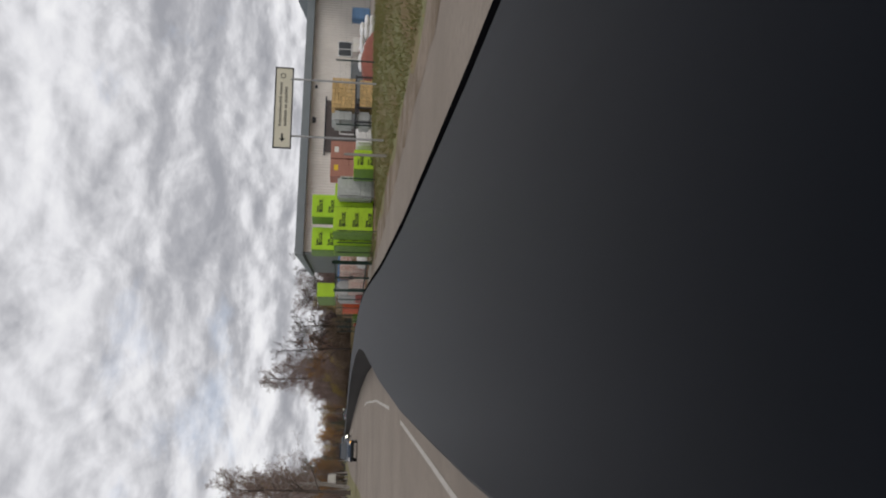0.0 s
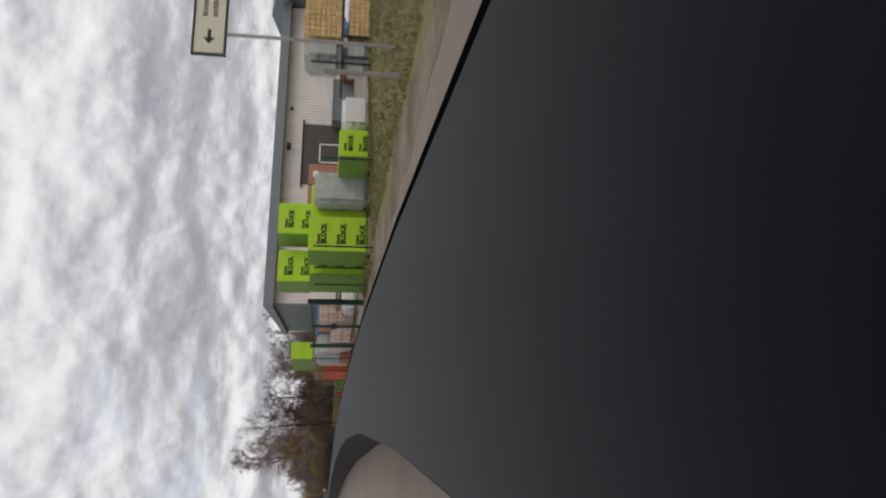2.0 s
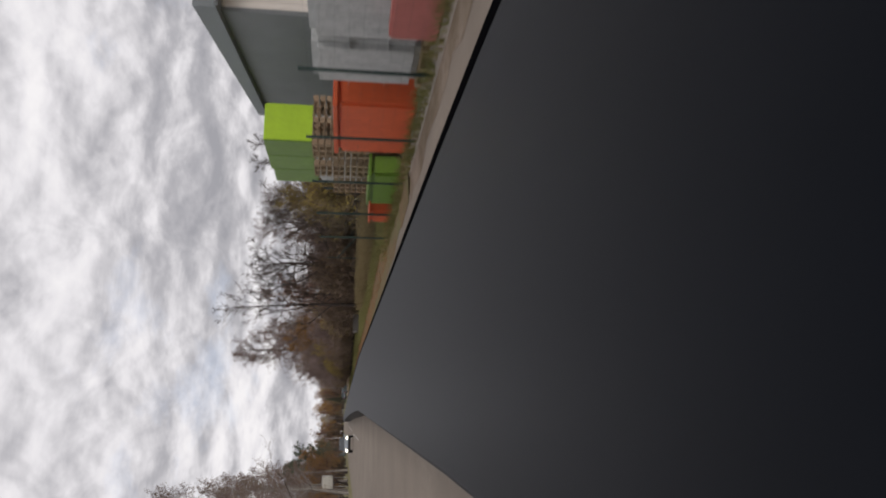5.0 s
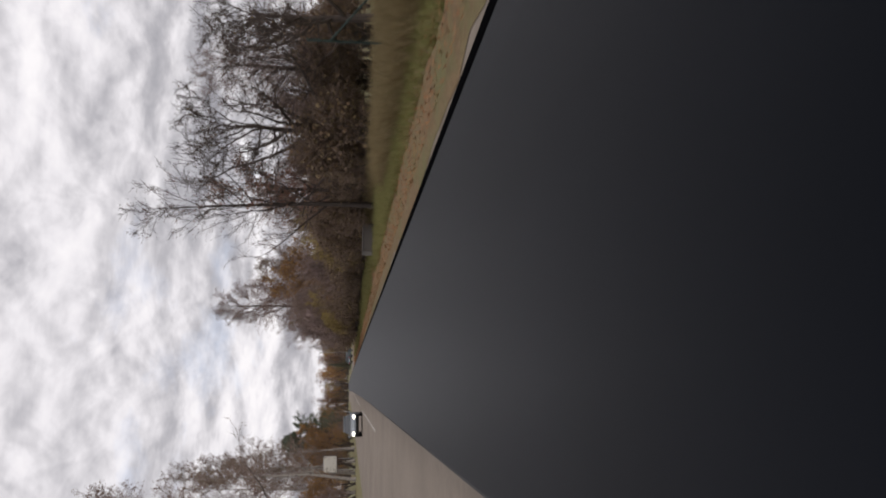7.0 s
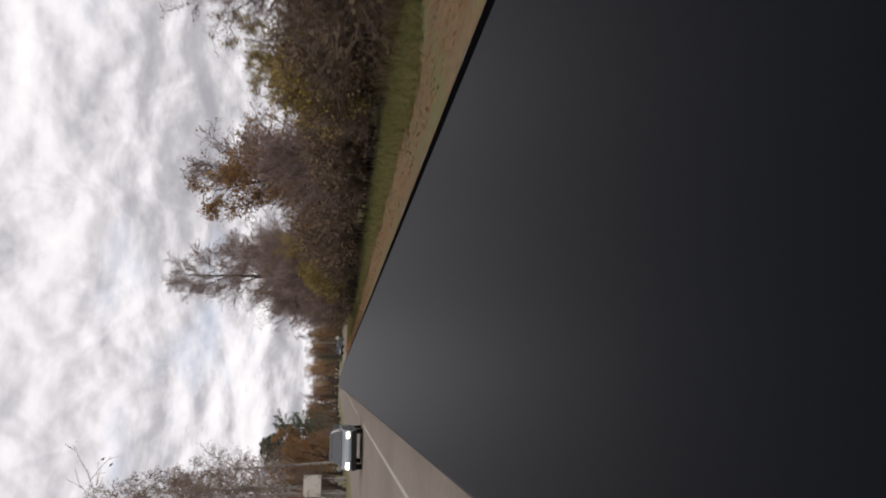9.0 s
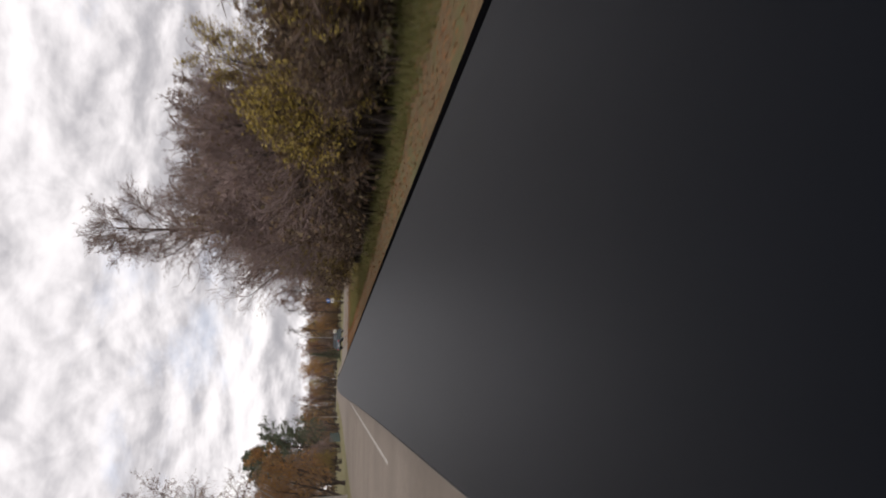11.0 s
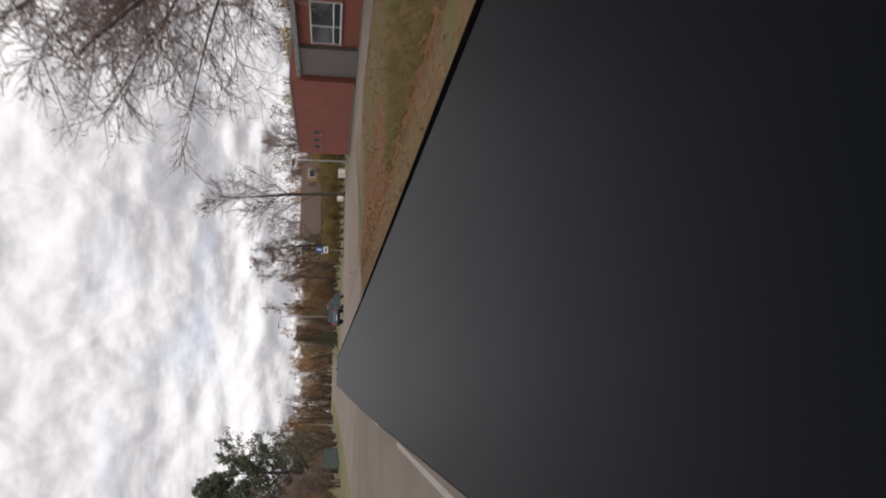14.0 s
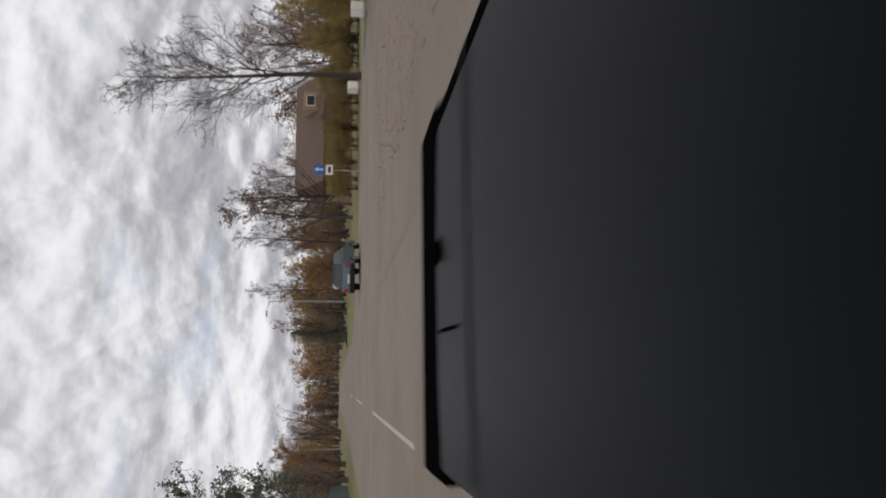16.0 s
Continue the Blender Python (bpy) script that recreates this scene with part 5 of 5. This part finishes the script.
cp = thing("concrete_post", "short pale concrete post in the grass", "post", (9.7, 21.9, bank_z(9.7, 21.9)))
part("shaft", Mesh().box(-0.04, -0.04, -0.05, 0.04, 0.04, 1.42, 0.012), M_CONC, cp)
lp = thing("utility_pole", "thin grey utility pole behind the yard fence", "pole", (30.0, 38.5, 0))
part("shaft", Mesh().tube([(0, 0, 0), (0, 0, 7.5)], [0.09, 0.06], 8), M_STEEL, lp)
part("cap", Mesh().rod((0, 0, 7.5), (0, 0, 7.6), 0.075), M_DARKST, lp)


# ---- the red building and the junction ----
red = thing("red_building", "low red-rendered flat-roofed building with small windows", "building")
part("annex", Mesh().box(23.4, 191.0, 0, 34, 205.0, 3.95), M_BRICK, red, "red annex with three small openings")
part("parapet", Mesh().box(23.36, 190.96, 3.955, 34.04, 205.04, 4.02), M_GREYROOF, red)
part("wing", Mesh().box(24.0, 150.0, 0, 36, 190.98, 3.3), M_BRICK, red, "long red wing")
part("entrance_wall", Mesh().box(23.75, 187.4, 0, 23.995, 190.95, 3.3), M_GREYREN, red, "grey entrance bay")
part("wing_roof", Mesh().box(23.6, 149.7, 3.305, 36.3, 190.98, 3.55), M_GREYROOF, red)
part("plinth", Mesh().box(23.28, 191.05, 0.0, 23.395, 204.95, 0.12), M_GREYREN, red)
for k in range(3):
    y = 200.1 + k * 1.52
    window(red, -y - 0.3, -y + 0.3, 2.25, 2.75, 23.4, (), "x", M_GREYREN)
for y0 in (160.9, 173.2):
    window(red, -y0 - 2.05, -y0 + 2.05, 0.95, 2.6, 23.995, (-y0,), "x", None, 1.4)
window(red, -187.1, -182.6, 0.98, 2.62, 23.995, (-185.1,), "x", None, 1.4)
for k, y in enumerate((211.3, 221.4)):
    cab = thing("utility_cabinet", "white roadside utility cabinet on a concrete foot", "cabinet", (23.7 + 0.4 * k, y, 0), 20, "utility cabinets")
    part("foot", Mesh().box(-0.3, -0.2, 0, 0.3, 0.2, 0.15), M_CONC, cab)
    part("body", Mesh().box(-0.34, -0.22, 0.152, 0.34, 0.22, 0.8, 0.02), M_CABINET, cab)
    part("door", Mesh().box(-0.3, -0.245, 0.2, 0.3, -0.222, 0.76, 0.005), M_CABINET, cab)
bs = thing("road_sign", "round blue road sign over a white plate on a grey post", "road sign", (18.48, 220.9, 0), 8)
part("post", Mesh().rod((0, 0, -0.1), (0, 0, 2.75), 0.035), M_STEEL, bs)
disc = part("disc", Mesh().tube([(0, -0.05, 2.45), (0, -0.075, 2.45)], [0.34, 0.34], 24), M_SIGNB, bs, "round blue disc")
part("arrow", Mesh().add([(-0.05, -0.08, 2.2), (0.05, -0.08, 2.2), (0.05, -0.08, 2.5), (0.15, -0.08, 2.5), (0, -0.08, 2.7), (-0.15, -0.08, 2.5), (-0.05, -0.08, 2.5)], [(0, 1, 2, 6), (5, 3, 4)]), M_FRAMEW, disc, "white arrow")
pl = part("plate", Mesh().box(-0.33, -0.07, 1.62, 0.33, -0.05, 2.05, 0.006), M_FRAMEW, bs, "white plate")
part("print", Mesh().box(-0.2, -0.076, 1.74, 0.2, -0.072, 1.9), M_INK, pl)


def lamp_post(x, y, h, label, name="street_lamp", arm=1.4, side=-1):
    ob = thing(name, label, "street lamp", (x, y, 0))
    part("pole", Mesh().tube([(0, 0, -0.1), (0, 0, h)], [0.085, 0.05], 8), M_STEEL, ob)
    part("arm", Mesh().tube([(0, 0, h), (side * arm * 0.5, 0, h + 0.25), (side * arm, 0, h + 0.3)], [0.05, 0.035, 0.03], 6), M_STEEL, ob)
    part("head", Mesh().box(side * arm - 0.3, -0.11, h + 0.24, side * arm + 0.3, 0.11, h + 0.36, 0.03), M_DARKST, ob)
    return ob


lamp_post(15.2, 259.0, 8.6, "tall grey street lamp by the road")
lamp_post(24.4, 210.0, 4.4, "thin grey lamp post by the side road", arm=0.4)
lamp_post(13.2, 300.0, 8.0, "distant grey street lamp")
lamp_post(-1.0, 262.0, 5.2, "grey lamp post on the grass verge", arm=0.4, side=1)
bl = thing("round_tank", "white rounded tank on a short grey stand", "tank", (16.0, 252.0, 0))
bm = bmesh.new()
bmesh.ops.create_uvsphere(bm, u_segments=20, v_segments=12, radius=0.42, matrix=Matrix.Translation((0, 0, 1.3)))
part("tank", Mesh().bm(bm), M_CABINET, bl, smooth=True)
part("stand", Mesh().rod((0, 0, 0), (0, 0, 0.95), 0.06), M_STEEL, bl)


def house(x0, y0, x1, y1, eave, ridge, wall_m, roof_m, label, win=(), chimney=False):
    ob = thing("house", label, "house")
    part("wall", Mesh().box(x0, y0, 0, x1, y1, eave), wall_m, ob)
    ym = (y0 + y1) / 2
    part("roof", Mesh().add([(x0 - 0.4, y0 - 0.5, eave - 0.1), (x1 + 0.4, y0 - 0.5, eave - 0.1), (x1 + 0.4, y1 + 0.5, eave - 0.1), (x0 - 0.4, y1 + 0.5, eave - 0.1), (x0 - 0.4, ym, ridge), (x1 + 0.4, ym, ridge)],
                            [(0, 1, 5, 4), (3, 4, 5, 2), (0, 4, 3), (1, 2, 5), (0, 3, 2, 1)]), roof_m, ob)
    if chimney:
        part("chimney", Mesh().box(x0 + 2, ym - 0.3, ridge - 0.6, x0 + 2.5, ym + 0.3, ridge + 0.7, 0.02), M_BRICK, ob)
    for a, b, c, d in win:
        window(ob, a, b, c, d, y0)
    return ob


h1 = house(26.5, 249.0, 37.5, 258.0, 2.9, 5.9, M_CREAM, M_ROOFB, "house with a broad brown tiled roof behind a hedge", ((28, 29.2, 1.0, 2.2), (31.5, 32.7, 1.0, 2.2), (34.6, 35.8, 1.0, 2.2)))
dorm = part("dormer", Mesh().box(34.0, 249.6, 3.4, 36.0, 251.5, 5.0, 0.02), M_CREAM, h1, "cream dormer")
window(dorm, 34.4, 35.6, 3.8, 4.7, 249.6)
bb = thing("billboard", "plain white billboard on two posts beside the road", "billboard", (-5.3, 157.0, 0))
part("panel", Mesh().box(0, -0.06, 2.45, 2.0, 0.06, 4.1, 0.02), M_CABINET, bb)
part("panel_frame", Mesh().box(-0.05, 0.062, 2.4, 2.05, 0.12, 4.15, 0.01), M_STEEL, bb)
for x in (0.3, 1.7):
    part("post", Mesh().rod((x, 0.16, -0.1), (x, 0.16, 4.0), 0.05), M_STEEL, bb)
tf = thing("panel_fence", "dark teal panel fence along the grass", "fence")
for k in range(12):
    part("panel", Mesh().box(-3.3 - 0.02 * k, 226 + 2.0 * k, 0.05, -3.2 - 0.02 * k, 227.9 + 2.0 * k, 1.75, 0.01), M_TEAL, tf)
    part("post", Mesh().box(-3.31 - 0.02 * k, 227.9 + 2 * k, 0, -3.19 - 0.02 * k, 228.0 + 2 * k, 1.85), M_DARKST, tf)


# ---- cars ----
def car(name, label, x, y, turn, paint, lights, estate=False):
    """A car that faces +y in its own space."""
    ob = thing(name, label, "car", (x, y, 0), turn, "cars on the road")
    prof = [(-2.15, 0.35), (-2.2, 0.62), (-2.1, 0.95), (-1.95 if estate else -1.5, 0.98), (0.95, 0.93), (1.9, 0.80), (2.15, 0.62), (2.15, 0.35)]
    cab = [(-2.0, 0.95), (-1.75, 1.42), (-0.3, 1.49), (0.35, 1.42), (1.05, 0.93)] if estate else [(-1.5, 0.96), (-0.95, 1.38), (-0.2, 1.45), (0.3, 1.40), (1.05, 0.93)]

    def loft(profile, half_low, half_high, m):
        n = len(profile)
        zs = [p[1] for p in profile]
        z0, z1 = min(zs), max(zs)
        for s in (-1, 1):
            for yy_, zz_ in profile:
                u = (zz_ - z0) / (z1 - z0)
                m.v.append((s * (half_low + (half_high - half_low) * u), yy_, zz_))
        m.f.append(tuple(range(n)))
        m.f.append(tuple(reversed(range(n, 2 * n))))
        for k in range(n):
            j = (k + 1) % n
            m.f.append((k, n + k, n + j, j))
        return m

    body = part("body", loft(prof, 0.86, 0.84, Mesh()), paint, ob)
    part("cabin", loft(cab, 0.80, 0.60, Mesh()), M_PANE, body, "dark glazed cabin")
    roof_y0, roof_y1 = cab[1][0], cab[3][0]
    part("roof", Mesh().box(-0.6, roof_y0, 1.40 if not estate else 1.44, 0.6, roof_y1, 1.475 if not estate else 1.52, 0.03), paint, body)
    for sx in (-1, 1):
        for yw in (-1.35, 1.35):
            w = part("wheel", Mesh().rod((sx * 0.68, yw, 0.31), (sx * 0.88, yw, 0.31), 0.31, 18), M_TYRE, ob)
            part("rim", Mesh().rod((sx * 0.87, yw, 0.31), (sx * 0.895, yw, 0.31), 0.19, 14), M_RIM, w)
        part("headlamp", Mesh().box(sx * 0.66 - 0.14, 2.05, 0.6, sx * 0.66 + 0.14, 2.17, 0.74, 0.02), M_HEAD if lights else M_FRAMEW, ob)
        part("tail_lamp", Mesh().box(sx * 0.72 - 0.1, -2.23, 0.66, sx * 0.72 + 0.1, -2.1, 0.86, 0.02), M_TAIL, ob)
        part("mirror", Mesh().box(sx * 0.95 - 0.09, 0.72, 0.92, sx * 0.95 + 0.09, 0.86, 1.06, 0.03), paint, ob)
    part("front_bumper", Mesh().box(-0.85, 2.1, 0.28, 0.85, 2.24, 0.52, 0.04), M_TYRE, ob)
    part("rear_bumper", Mesh().box(-0.85, -2.28, 0.32, 0.85, -2.12, 0.55, 0.04), M_TYRE, ob)
    part("number_plate", Mesh().box(-0.26, -2.295, 0.6, 0.26, -2.28, 0.71), M_FRAMEW, ob)
    return ob


car("estate_car", "blue-grey estate car turning into the side road", 12.4, 219.5, -28, M_CARD2, False, True)
car("silver_car", "silver car with lit headlamps on the road", 2.55, 119.0, 180, M_CARS, True)
sv = car("dark_car", "dark blue car with a lit indicator on the road", 0.6, 66.0, 178, M_CARB, False, True)
part("indicator", Mesh().box(-0.86, 2.06, 0.55, -0.7, 2.18, 0.62, 0.01), M_BLINK, sv)


kiosk = thing("concrete_block", "weathered grey concrete block in the roadside grass", "concrete block", (11.7, 93.4, 0), 3)
part("block", Mesh().box(0, 0, -0.05, 1.3, 0.95, 0.52, 0.03), M_GREYREN, kiosk)
part("lid", Mesh().box(-0.03, -0.03, 0.523, 1.33, 0.98, 0.57, 0.015), M_GREYREN, kiosk)


# ---- grass tufts and fallen leaves ----
def tufts(name, label, areas, material, size, seed, flat=False):
    rnd = random.Random(seed)
    m = Mesh()
    for x0, x1, y0, y1, n in areas:
        for _ in range(n):
            y = rnd.uniform(y0, y1)
            base = along(RIGHT, y)
            x = base + x0 + (x1 - x0) * rnd.random() ** 1.3
            zb = bank_z(x, y)
            if flat:
                s = size * rnd.uniform(0.5, 1.2)
                a = rnd.uniform(0, 6.28)
                k = len(m.v)
                for q in range(4):
                    m.v.append((x + math.cos(a + q * 1.57) * s * (0.6 if q % 2 else 1), y + math.sin(a + q * 1.57) * s * (0.6 if q % 2 else 1), zb + 0.06 + rnd.uniform(0, 0.03)))
                m.f.append((k, k + 1, k + 2, k + 3))
            else:
                for _b in range(4):
                    h = size * rnd.uniform(0.4, 1.3)
                    a = rnd.uniform(0, 6.28)
                    lx, ly = rnd.gauss(0, 0.35) * h, rnd.gauss(0, 0.35) * h
                    bx, by = x + rnd.gauss(0, 0.05), y + rnd.gauss(0, 0.05)
                    k = len(m.v)
                    m.v += [(bx - 0.012 * math.cos(a), by - 0.012 * math.sin(a), zb - 0.02), (bx + 0.012 * math.cos(a), by + 0.012 * math.sin(a), zb - 0.02), (bx + lx, by + ly, zb + h)]
                    m.f.append((k, k + 1, k + 2))
    return tagged(new(name, m.mesh(name, material)), label, name.replace("_", " "), kind="stuff")


tufts("long_grass", "long yellowing grass beside the road", [(1.2, 3.2, 57, 76, 2500), (1.2, 5.0, 76, 91, 5000), (1.2, 4.0, 95, 110, 3000), (1.2, 5.5, 110, 165, 7000), (0.5, 1.0, 31, 36, 60), (0.4, 1.0, 44, 60, 500), (2.0, 4.0, 61, 70, 900)], L_GRASS, 0.24, 12)
tufts("mown_grass", "short yellowing grass in front of the yard", [(1.2, 9.0, 4, 31, 9000)], L_GRASS, 0.09, 15)
tufts("fallen_leaves", "fallen orange-brown leaves on the grass", [(0.0, 2.2, 58, 178, 22000), (0.8, 9.0, 145, 178, 30000), (0.5, 6.0, 8, 30, 400), (1.5, 9.0, 179, 200, 2500)], L_FALLEN, 0.030, 13, True)
tufts("dry_grass", "tall dry beige grass and weeds on the bank", [(2.4, 9.0, 64, 82, 11000), (4.5, 6.0, 82, 104, 1500)], L_DRY, 0.6, 14)
